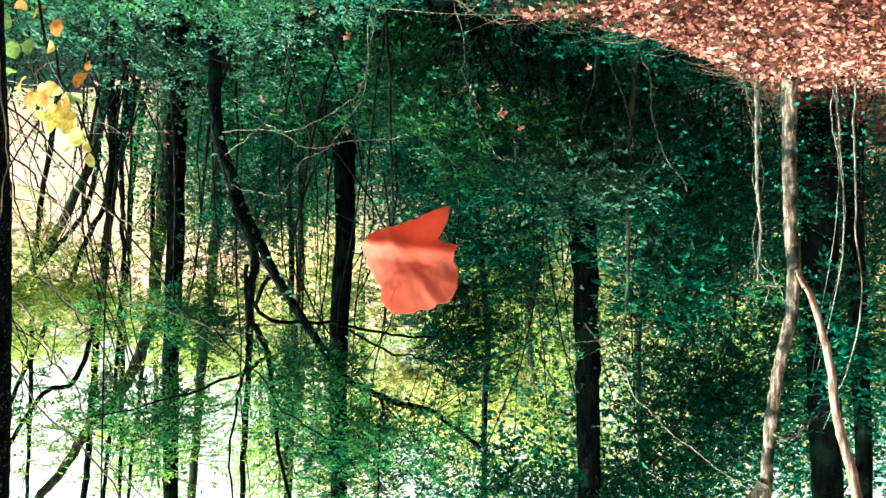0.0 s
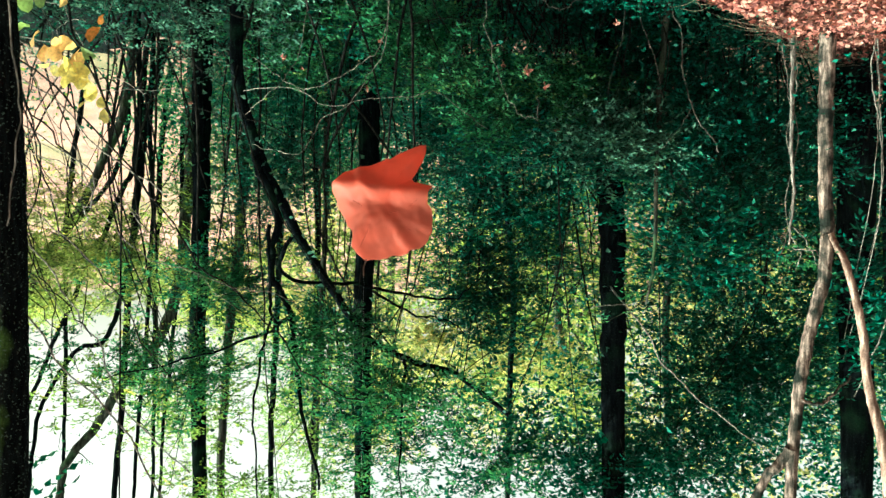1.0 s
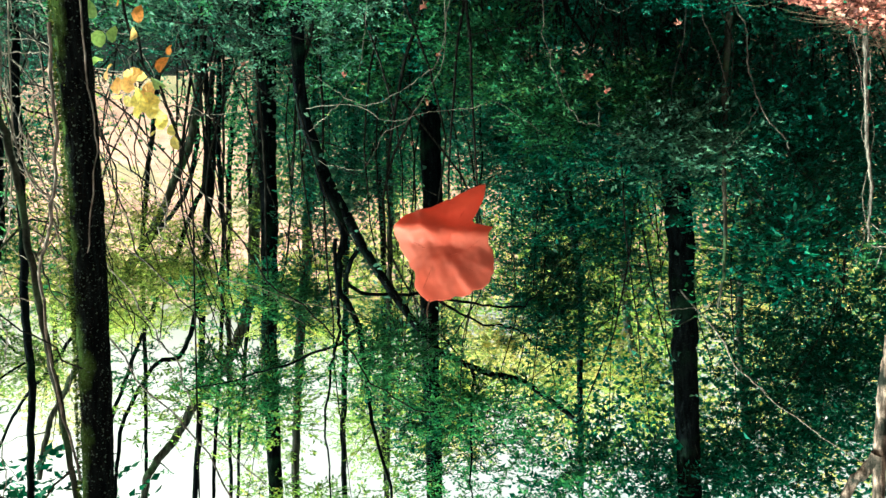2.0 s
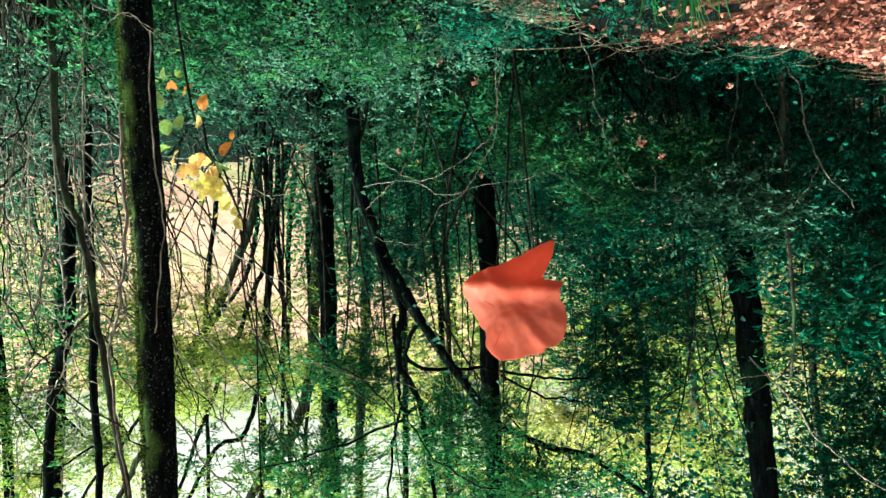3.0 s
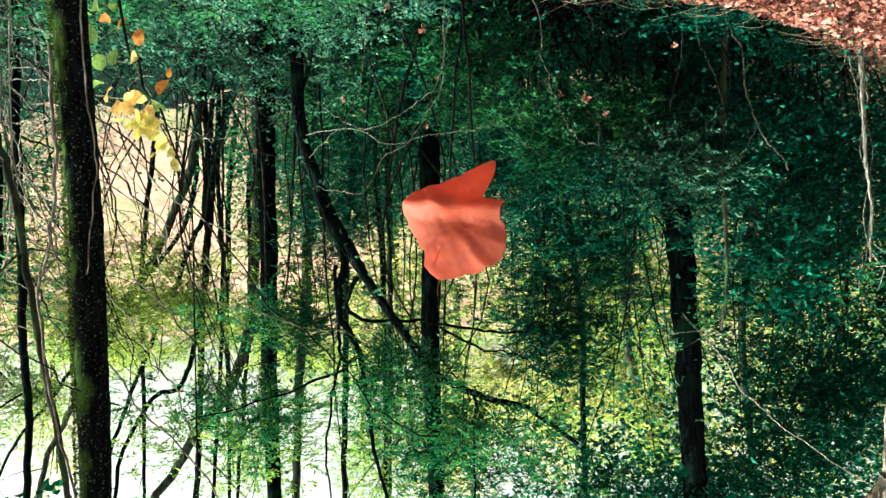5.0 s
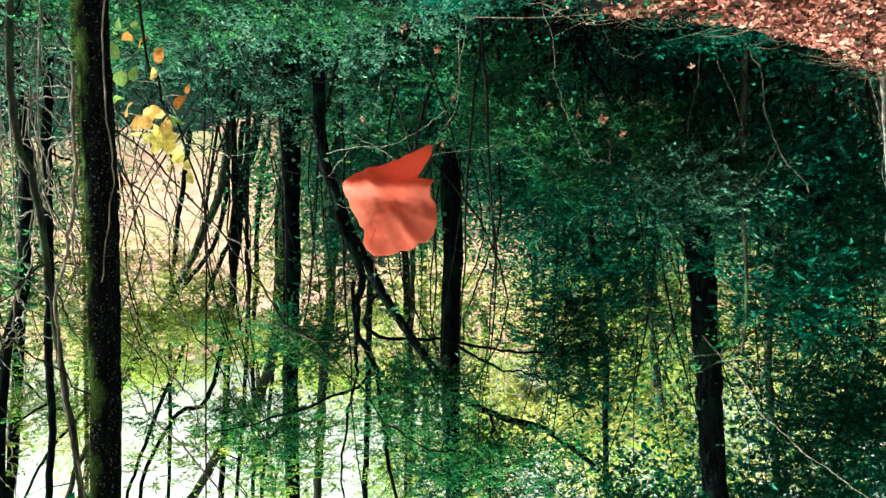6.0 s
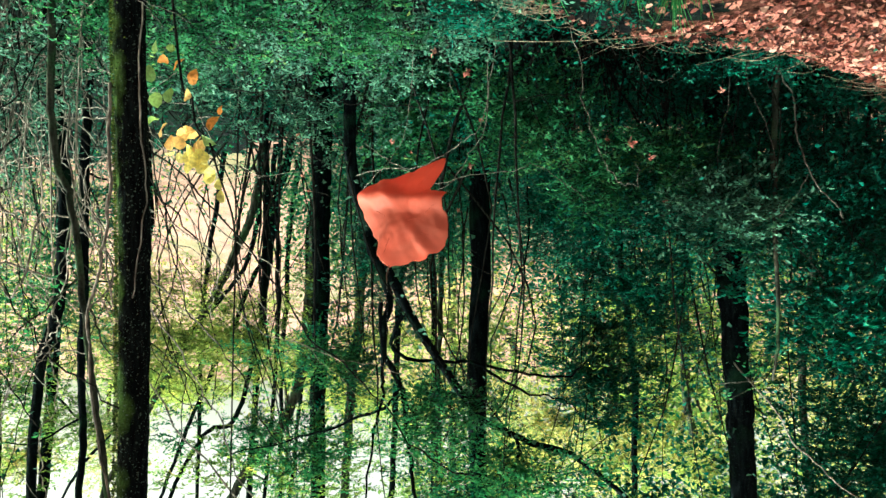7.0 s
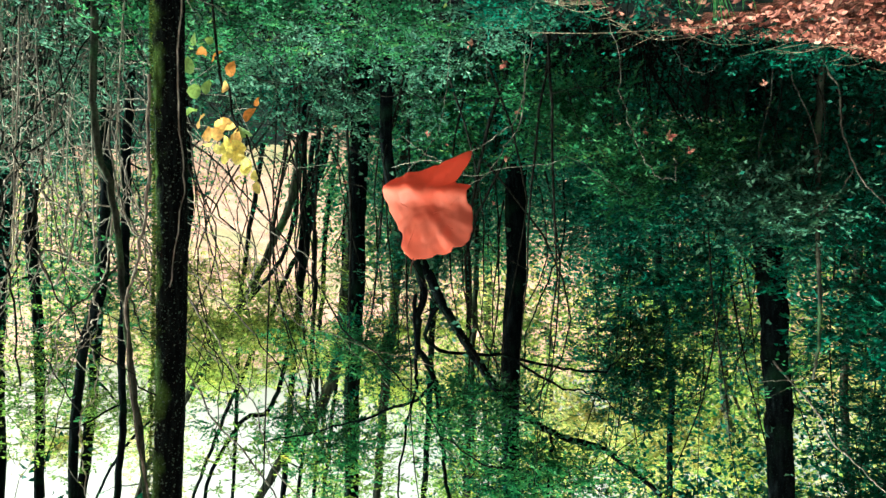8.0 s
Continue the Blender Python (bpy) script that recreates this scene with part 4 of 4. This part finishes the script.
for i, (pts, r) in enumerate([
        ([(0.45, 5.6, -0.3), (0.57, 5.6, 0.43), (0.7, 5.6, 0.6), (0.87, 5.6, 0.72), (1.08, 5.6, 0.79), (1.3, 5.8, 0.7), (1.7, 6.4, 0.4)], 0.0042),
        ([(0.5, 5.62, -0.3), (0.55, 5.62, 0.43), (0.64, 5.6, 0.68), (0.76, 5.6, 0.9), (1.01, 5.6, 1.02), (1.14, 5.6, 1.21), (1.35, 5.7, 1.2), (1.85, 6.9, 1.05)], 0.004),
        ([(1.9, 6.8, 0.6), (1.2, 5.6, 0.78), (0.94, 5.6, 0.9), (0.67, 5.6, 0.84), (0.39, 5.6, 0.81), (0.2, 5.7, 0.78), (-0.2, 7.2, 0.9)], 0.0036),
        ([(1.05, 5.5, -0.6), (1.1, 5.6, 0.11), (1.16, 5.6, 0.43), (1.26, 5.6, 0.67), (1.45, 5.7, 0.82), (1.9, 6.85, 0.8)], 0.0036),
        ([(-1.66, 7.35, -0.9), (-1.64, 7.4, -0.38), (-1.57, 7.4, -0.23), (-1.66, 7.4, 0.05), (-1.74, 7.42, 0.34), (-1.79, 7.5, 0.6)], 0.007),
        ([(-1.7, 7.35, -0.9), (-1.77, 7.4, -0.39), (-1.9, 7.4, -0.12), (-1.95, 7.4, 0.04), (-1.95, 7.4, 0.38), (-2.03, 7.4, 0.69), (-2.22, 7.45, 0.92), (-2.36, 7.7, 1.05)], 0.012),
        ([(-2.02, 7.4, 0.68), (-1.89, 7.4, 0.92), (-1.78, 7.5, 1.05)], 0.007),
        ([(-1.5, 8.45, 2.4), (-1.71, 7.8, 2.74), (-1.92, 7.8, 3.05), (-2.13, 7.8, 3.29), (-2.29, 7.8, 3.47), (-2.59, 7.7, 3.68), (-2.95, 7.4, 3.9)], 0.011),
        ([(-1.3, 8.4, 2.6), (-1.6, 8.3, 2.55), (-1.9, 8.2, 2.5)], 0.007),
        ([(-2.97, 7.42, 0.0), (-2.88, 7.37, 0.5), (-2.96, 7.38, 1.0), (-2.88, 7.4, 1.5), (-2.93, 7.4, 1.85)], 0.006),
        ([(-2.86, 7.42, 0.0), (-2.95, 7.37, 0.4), (-2.87, 7.38, 0.9), (-2.95, 7.4, 1.3), (-2.92, 7.4, 1.8)], 0.005),
        ([(-2.78, 7.4, 0.0), (-2.84, 7.37, 0.35), (-2.92, 7.38, 0.8)], 0.004), ([(-3.8, 7.75, 0.0), (-3.86, 7.7, 0.7), (-3.9, 7.75, 1.5), (-4.15, 8.8, 2.8)], 0.006),
        ([(2.6, 3.6, -0.25), (2.46, 3.5, -0.03), (2.3, 3.5, 0.16), (2.24, 3.5, 0.21), (2.12, 3.5, 0.13), (1.97, 3.5, 0.21), (1.8, 3.7, 0.3)], 0.004),
        ([(2.4, 3.6, -0.2), (2.24, 3.5, 0.06), (2.06, 3.5, 0.15), (1.95, 3.5, 0.24), (1.9, 3.6, 0.35)], 0.003),
        ([(3.4, 4.6, -1.0), (3.5, 4.6, -0.75), (3.56, 4.6, -0.56), (3.61, 4.6, -0.37), (3.75, 4.6, -0.08), (3.8, 4.7, 0.4), (4.0, 5.2, 1.2)], 0.012),
        ([(4.6, 6.3, 2.2), (3.94, 5.0, 2.11), (3.71, 5.0, 2.06), (3.49, 5.0, 2.02), (3.23, 5.0, 2.07), (2.88, 4.5, 2.1)], 0.006),
        ([(4.5, 6.4, 1.5), (4.2, 5.2, 1.4), (3.93, 5.0, 1.66), (3.78, 5.0, 1.5), (3.74, 5.0, 1.11), (3.6, 5.0, 1.07), (3.34, 5.0, 1.18), (3.17, 5.0, 1.34), (3.04, 4.9, 1.54), (2.92, 4.5, 1.75)], 0.011),
        ([(2.2, 3.62, 0.6), (2.17, 3.6, 1.1), (2.2, 3.6, 1.5), (2.27, 3.6, 1.8), (2.3, 3.65, 2.2), (2.15, 3.62, 2.8)], 0.012),
        ([(2.02, 3.62, 0.2), (1.98, 3.6, 0.9), (2.01, 3.62, 1.3), (2.05, 3.6, 1.7)], 0.006),
        ([(-3.7, 7.5, 0.0), (-3.7, 7.6, 0.3), (-3.81, 7.6, 0.84), (-3.83, 7.6, 1.65), (-4.1, 8.85, 3.2)], 0.008),
        ([(-3.75, 7.6, 0.0), (-3.78, 7.6, 0.6), (-3.74, 7.6, 1.4), (-4.1, 8.85, 3.0)], 0.006),
        ([(-3.95, 7.6, 0.0), (-3.94, 7.6, 0.46), (-3.94, 7.6, 1.38), (-3.97, 7.6, 2.25), (-4.2, 8.8, 3.6)], 0.014),
        ([(0.45, 7.9, 0.0), (0.48, 8.0, 0.72), (0.48, 8.0, 1.17), (0.6, 8.0, 1.5), (0.7, 8.0, 1.77), (0.91, 8.3, 2.15), (1.0, 8.85, 2.6)], 0.013),
        ([(-0.1, 8.3, 0.2), (-0.15, 8.3, 1.2), (-0.05, 8.4, 1.7), (0.0, 8.5, 2.4)], 0.01),
        ([(-0.2, 8.8, 1.3), (-0.36, 9.0, 1.57), (-0.64, 9.0, 1.74), (-0.99, 9.0, 1.73), (-1.3, 8.75, 1.6)], 0.016)]):
    vine(pts, r, mat=DARK_BARK if i in (23, 24, 25) else None, label="dark twisting woody vine" if i in (23, 24, 25) else "thin pale woody vine hanging among the shrubs", seed=i)

# the tangle of fine stems beside the mossy tree
rng_t = np.random.default_rng(55)
for i in range(90):
    y = rng_t.uniform(4.6, 6.6)
    x = y * rng_t.uniform(0.66, 0.98)
    z = float(height(x, y))
    pts = [np.array([x, y, z - 0.02])]
    d = np.array([rng_t.normal(0, 0.12), rng_t.normal(0, 0.06), 0.55])
    for k in range(7):
        pts.append(pts[-1] + d)
        d = d + np.array([rng_t.normal(0, 0.17), rng_t.normal(0, 0.1), rng_t.normal(-0.03, 0.1)])
    vine(pts, rng_t.uniform(0.003, 0.012), "fine tangled stem in the thicket", TWIG if i % 2 else VINE, 40 + i, 0.02)
# vines that curl and loop through the tangle, sunlight put into their paler bark
for i in range(72):
    y = rng_t.uniform(4.4, 6.0)
    x = y * rng_t.uniform(0.64, 1.0)
    pts = [np.array([x, y, float(height(x, y)) - 0.02])]
    pts.append(pts[0] + [rng_t.normal(0, 0.1), 0, rng_t.uniform(0.3, 2.6)])
    heading, turn = rng_t.uniform(0.9, 2.2), rng_t.normal(0, 0.25)
    for k in range(rng_t.integers(8, 15)):
        step = rng_t.uniform(0.12, 0.24)
        pts.append(pts[-1] + [math.cos(heading) * step, rng_t.normal(0, 0.04), math.sin(heading) * step])
        turn = 0.75 * turn + rng_t.normal(0, 0.3)
        heading += turn - 0.25 * (heading - 1.5)
    vine(pts, rng_t.uniform(0.003, 0.0075), "curling vine in the tangle, its bark in a sunlit tone", LIT_VINE, 400 + i, 0.008)
# fine upright stems between the trunks
for i in range(9):
    x, y = rng_t.uniform(-2.8, 6.0), rng_t.uniform(7.6, 12)
    z = float(height(x, y))
    h = rng_t.uniform(3.5, 6)
    pts = [(x, y, z - 0.03)] + [(x + rng_t.normal(0, 0.12), y + rng_t.normal(0, 0.1), z + h * k / 5) for k in range(1, 6)]
    vine(pts, rng_t.uniform(0.006, 0.016), "thin upright stem in the undergrowth", TWIG, 100 + i, 0.01)


# pale arching twigs over the thicket and the shrubs
for i in range(24):
    x, y = rng_t.uniform(0.2, 6.0) if i % 4 else rng_t.uniform(-3.2, 0.2), rng_t.uniform(5.4, 8.6)
    z = float(height(x, y))
    side = rng_t.choice([-1, 1])
    h, r = rng_t.uniform(0.6, 1.3), rng_t.uniform(0.3, 1.1)
    pts = [(x, y, z - 0.02), (x + side * r * 0.15, y - 0.05, z + h * 0.5), (x + side * r * 0.45, y - 0.15, z + h * 0.9), (x + side * r * 0.8, y - 0.2, z + h), (x + side * r * 1.1, y - 0.25, z + h * 0.9)]
    vine(pts, rng_t.uniform(0.0018, 0.0036), "pale arching twig over the shrubs", VINE, 200 + i, 0.02)


for i in range(26):
    y = rng_t.uniform(4.9, 6.8)
    x = y * rng_t.uniform(0.16, 0.62)
    z = float(height(x, y))
    h = rng_t.uniform(0.8, 1.7)
    a = rng_t.normal(0, 0.18)
    vine([(x, y, z - 0.02), (x + a * 0.3, y, z + h * 0.4), (x + a + rng_t.normal(0, 0.08), y - 0.05, z + h * 0.8), (x + a * 1.8, y - 0.1, z + h)], rng_t.uniform(0.0015, 0.003), "thin bare stem among the shrubs", VINE if i % 3 else TWIG, 300 + i, 0.012)


# ---- the spray of autumn leaves beside the mossy tree ----
def autumn_sapling():
    rng = np.random.default_rng(9)
    x, y = 2.2, 4.1
    z = float(height(x, y))
    o = np.array([x, y, z])
    t = base("autumn_sapling", o, "young stem with orange, yellow and green autumn leaves", "sapling")
    pts = [(1.75, 4.02, 3.6), (1.71, 4.0, 2.0), (1.7, 4.0, 1.59), (1.71, 4.0, 1.29), (1.8, 4.0, 1.02), (1.85, 4.0, 0.86), (1.93, 4.0, 0.76), (1.96, 4.0, 0.59), (2.02, 4.0, 0.49), (2.2, 4.1, z - 0.03)]
    v, q = tube(pts, 0.004, 0.008, 7, 8, 0.04, rng)
    stem = part("stem", mesh_from("stem", v - o, q, TWIG), t)
    spots = [(x, z, s, c) for c, some in (("orange", ORANGE_AT), ("yellow", GOLD_AT), ("green", GREEN_AT)) for x, z, s in some]
    for x, z, s, colour in spots:
        n, s = 8, s * 0.97
        a = np.linspace(0, 2 * np.pi, n, endpoint=False)
        r = s * 0.5 * (1 + 0.32 * np.maximum(0, np.cos(a)) ** 6)
        local = np.stack([np.sin(a) * r * 0.82, 0.12 * s * np.cos(2 * a) + rng.normal(0, 0.004, n), np.cos(a) * r], 1)
        turn = np.array(Euler((rng.normal(0, 0.6), rng.normal(0, 0.5) + 3.1, rng.normal(0, 0.7))).to_matrix())
        pts = local @ turn.T + [x, 4.0 + rng.normal(0, 0.05), z]
        c = pts.mean(0) + turn @ np.array([0, -0.08 * s, 0])
        vv = np.vstack([pts, c])
        qq = [[8, i, i + 1, (i + 2) % 8] for i in range(0, 8, 2)]
        part("leaf", mesh_from("leaf", vv - o, qq, {"orange": LEAF_ORANGE, "yellow": LEAF_PEACH if z < 0.88 else LEAF_GOLD, "green": LEAF_GREEN}[colour]), stem, colour + " leaf")


ORANGE_AT = [(2.13, 0.38, 0.075), (2.06, 0.40, 0.08), (1.97, 0.48, 0.085), (1.83, 0.66, 0.06), (1.84, 0.75, 0.085)]
GOLD_AT = [(1.97, 0.6, 0.065), (2.11, 0.78, 0.1), (1.97, 0.79, 0.09), (2.01, 0.86, 0.08), (1.94, 0.87, 0.085), (2.1, 0.9, 0.07), (1.89, 0.93, 0.09), (1.87, 1.0, 0.09), (1.82, 1.05, 0.07), (1.8, 1.09, 0.06), (2.05, 0.84, 0.07), (2.0, 0.93, 0.08), (1.93, 0.96, 0.07), (2.08, 0.85, 0.09), (1.91, 0.86, 0.07), (1.85, 1.05, 0.08), (1.77, 1.16, 0.07), (1.98, 0.9, 0.08), (2.03, 0.8, 0.08), (1.95, 0.82, 0.07), (2.06, 0.92, 0.07), (1.9, 0.99, 0.08), (2.0, 0.98, 0.07), (1.86, 1.1, 0.07)]
GREEN_AT = [(2.22, 0.45, 0.09), (2.19, 0.59, 0.1), (2.08, 0.59, 0.08), (2.0, 0.57, 0.06), (2.17, 0.73, 0.09), (1.85, 0.85, 0.085), (2.14, 0.32, 0.08), (2.09, 0.31, 0.06)]
LEAF_ORANGE = leaf_material("orange_leaf", [(0.0, (0.85, 0.27, 0.05)), (1.0, (0.88, 0.36, 0.09))], 0.45)
LEAF_PEACH = leaf_material("peach_leaf", [(0.0, (0.95, 0.55, 0.24)), (1.0, (0.95, 0.62, 0.28))], 0.55)
LEAF_GREEN = leaf_material("pale_green_leaf", [(0.0, (0.2, 0.38, 0.14)), (1.0, (0.36, 0.5, 0.18))], 0.5)
LEAF_GOLD = leaf_material("golden_leaf", [(0.0, (0.92, 0.66, 0.2)), (1.0, (0.85, 0.74, 0.26))], 0.55)
autumn_sapling()

# single dead leaves caught in the twigs
rng_c = np.random.default_rng(4)
for x, y, z, s in [(-0.5, 6.83, 0.43, 0.1), (0.71, 5.84, 0.73, 0.055), (-0.3, 7.0, 0.35, 0.06), (-0.66, 6.9, 0.55, 0.07), (-0.15, 7.4, 0.3, 0.06), (-0.8, 7.2, 0.9, 0.06), (0.95, 5.7, -0.1, 0.08), (-2.05, 8.22, 0.4, 0.09), (-1.2, 6.6, 0.1, 0.06)] + [(rng_c.uniform(-1.5, 4.5), rng_c.uniform(5.0, 8.0), rng_c.uniform(-0.1, 0.9), rng_c.uniform(0.04, 0.07)) for _ in range(12)]:
    n = 7
    v, q = leaves(rng_c, np.tile([[x, y, z]], (n, 1)), rng_c.normal(0, 1, (n, 3)), s * 0.55, 0.3, 0.8)
    tagged(new("dead_leaf", mesh_from("dead_leaf", v, q, LITTER)), "curled orange-brown dead leaf caught in twigs", "leaf", "caught leaves")


# ---- the bank's edge ----
def grass_tuft(x, y, seed, n=34, tall=0.42):
    rng = np.random.default_rng(seed)
    z = float(height(x, y))
    vs, qs = [], []
    for i in range(n):
        a, lean = rng.uniform(0, 2 * np.pi), rng.uniform(0.05, 0.5)
        h = tall * rng.uniform(0.6, 1.1)
        d = np.array([math.cos(a), math.sin(a), 0])
        s = np.array([-d[1], d[0], 0]) * 0.004
        b = np.array([x, y, z - 0.01]) + d * rng.uniform(0, 0.05)
        pts = [b + d * lean * h * k * k + np.array([0, 0, h * k * (1 - 0.25 * lean * k)]) for k in (0, 0.35, 0.7, 1.0)]
        w = (1.0, 0.95, 0.7, 0.1)
        k = len(vs)
        for p, f in zip(pts, w):
            vs += [p - s * f, p + s * f]
        qs += [[k + 2 * j, k + 2 * j + 1, k + 2 * j + 3, k + 2 * j + 2] for j in range(3)]
    tagged(new("grass_tuft", mesh_from("grass_tuft", np.array(vs), qs, GRASS)), "tuft of bright green grass blades on the bank", "grass", "grass tufts")


grass_tuft(-0.62, 4.1, 1)
grass_tuft(-0.75, 4.12, 2, 18, 0.34)
grass_tuft(0.02, 4.25, 3, 10, 0.26)
grass_tuft(-0.42, 4.2, 4, 12, 0.3)


def straw(seed, n, x0, x1, spread, label):
    """A loose heap of dry stems along the edge of the bank."""
    rng = np.random.default_rng(seed)
    out = []
    for i in range(n):
        x = rng.uniform(x0, x1)
        y = np.interp(x, EDGE_X, EDGE_Y) + rng.normal(0.05, spread)
        z = height(x, y) + rng.uniform(0.02, 0.12)
        a = rng.normal(0, 1.0) + (0 if rng.uniform() < 0.5 else np.pi)
        L = rng.uniform(0.15, 0.55)
        d = np.array([math.cos(a), math.sin(a) * 0.5, rng.normal(0.1, 0.3)]) * L
        p = np.array([x, y, z])
        out.append(tube([p - d * 0.5, p + rng.normal(0, 0.015, 3) + [0, 0, 0.012], p + d * 0.5 - [0, 0, rng.uniform(0, 0.06)]], 0.0024, 0.0012, 4, 4, 0, rng))
    v, q = joined(out)
    tagged(new("dry_stems", mesh_from("dry_stems", v, q, STRAW)), label, "dry stems", kind="stuff")


straw(1, 240, 0.1, 0.95, 0.12, "tangle of dry straw-coloured stems at the bank's edge")
straw(2, 90, -4.5, 0.1, 0.14, "dry grass stems and roots along the bank's edge")
straw(3, 90, -3.9, -2.4, 0.2, "dry roots hanging from the bank")
v_, q_ = tube([(0.4, 4.95, 0.1), (0.0, 5.0, 0.12), (-0.45, 5.1, 0.1), (-1.0, 5.2, 0.07)], 0.0035, 0.0025, 6, 6, 0.05)
tagged(new("fallen_stick", mesh_from("fallen_stick", v_, q_, STRAW)), "thin dry stick lying along the bank's edge", "stick")
v_, q_ = tube([(-0.75, 4.55, 0.02), (-0.86, 4.68, 0.06), (-0.95, 4.8, 0.05)], 0.012, 0.02, 8, 6, 0.1)
tagged(new("dead_wood", mesh_from("dead_wood", v_, q_, DEAD_WOOD)), "short broken piece of pale wood on the litter", "stick")


# ---- the leaf that hangs on a thread of silk ----
def leaf_reach(a):
    """The leaf's outline: how far its edge lies from the middle, by direction (0 to +x, 90 up)."""
    deg = [-180, -162, -146, -134, -122, -113, -104, -84, -58, -36, -10, 14, 34, 52, 72, 96, 120, 142, 160, 180]
    far = [0.42, 0.47, 0.33, 0.31, 0.50, 0.64, 0.55, 0.43, 0.39, 0.48, 0.50, 0.45, 0.42, 0.50, 0.52, 0.46, 0.47, 0.50, 0.47, 0.42]
    d = (math.degrees(a) + 180) % 360 - 180
    return float(np.interp(d, deg, far)) * (1 + 0.012 * math.sin(a * 17) + 0.008 * math.sin(a * 31 + 1))


def hanging_leaf(centre, size, turn):
    t = base("hanging_leaf", centre, "curled russet leaf hanging on a thread of silk", "leaf")
    rings, spokes = 30, 120

    def surface(x, z, s, a):
        fold = x * 0.12 + z + 0.16          # below this crease the pointed lobe is folded back
        y = 0.5 * max(0, -fold) - 0.085 * math.exp(-((fold - 0.03) / 0.085) ** 2)
        y += 0.3 * max(0, fold - 0.3) ** 1.5 + 0.10 * s ** 3 * (0.5 + 0.5 * math.sin(3 * a + 0.6))
        y += 0.10 * max(0, -x - 0.18) - 0.06 * math.exp(-((x + 0.7 * z - 0.02) / 0.06) ** 2) * s
        y += 0.05 * noise.noise(Vector((x * 3, z * 3, 2.0))) + 0.02 * noise.noise(Vector((x * 7, z * 7, 5.0))) + 0.006 * noise.noise(Vector((x * 19, z * 19, 1.0)))
        return (x, y, z)

    vs = [surface(0, 0, 0, 0)]
    for i in range(1, rings + 1):
        for j in range(spokes):
            a, s = 2 * math.pi * j / spokes, i / rings
            r = leaf_reach(a) * s
            vs.append(surface(r * math.cos(a), r * math.sin(a), s, a))
    v = np.array(vs) * size
    q = [[0, 1 + (j + 2) % spokes, 1 + (j + 1) % spokes, 1 + j] for j in range(0, spokes, 2)]
    for i in range(rings - 1):
        for j in range(spokes):
            a, b = 1 + i * spokes + j, 1 + i * spokes + (j + 1) % spokes
            q.append([a, b, b + spokes, a + spokes])
    m = np.array(Euler((radians(6), 0, radians(turn))).to_matrix())
    blade = part("blade", mesh_from("blade", v @ m.T, q, RUSSET), t)
    thick = blade.modifiers.new("thickness", "SOLIDIFY")
    thick.thickness = 0.0008

    def rib(name, line, r0, r1):
        idx = [np.argmin((v[:, 0] - x * size) ** 2 + (v[:, 2] - z * size) ** 2) for x, z in line]
        w, k = tube([m @ (v[i] - [0, 0.0002, 0]) for i in idx], r0, r1, 5, 5)
        part(name, mesh_from(name, w, k, RUSSET), blade)

    tip, root = radians(-113), radians(60)
    rib("midrib", [(f * math.cos(d), f * math.sin(d)) for d, f in ((root, 0.44), (root, 0.2), (0, 0), (tip, 0.25), (tip, 0.55))], 0.0009, 0.0003)
    for d in (-20, 25, 150, -165):
        d = radians(d)
        rib("side_vein", [(0, 0.1), (0.2 * math.cos(d), 0.1 + 0.2 * math.sin(d)), (0.4 * math.cos(d), 0.05 + 0.4 * math.sin(d))], 0.0005, 0.0002)
    top = m @ v[np.argmax(v[:, 2])]
    w, k = tube([top + [0, 0, -0.004], top + [0.004, 0, 0.01], top + [0.004, 0, 0.02]], 0.0014, 0.0008, 6, 5)
    part("petiole", mesh_from("petiole", w, k, DEAD_WOOD), t, "pale leaf stalk")
    top = top + [0.004, 0, 0.02]
    w, k = tube([top, top + [0.01, 0, 1.4], np.array([0.0, 0.05, 4.73 - centre[2]])], 0.00004, 0.00004, 4, 3)
    part("silk_thread", mesh_from("silk_thread", w, k, thread_mat), t)


hanging_leaf((0.045, 1.1, 1.618), 0.147, 18)
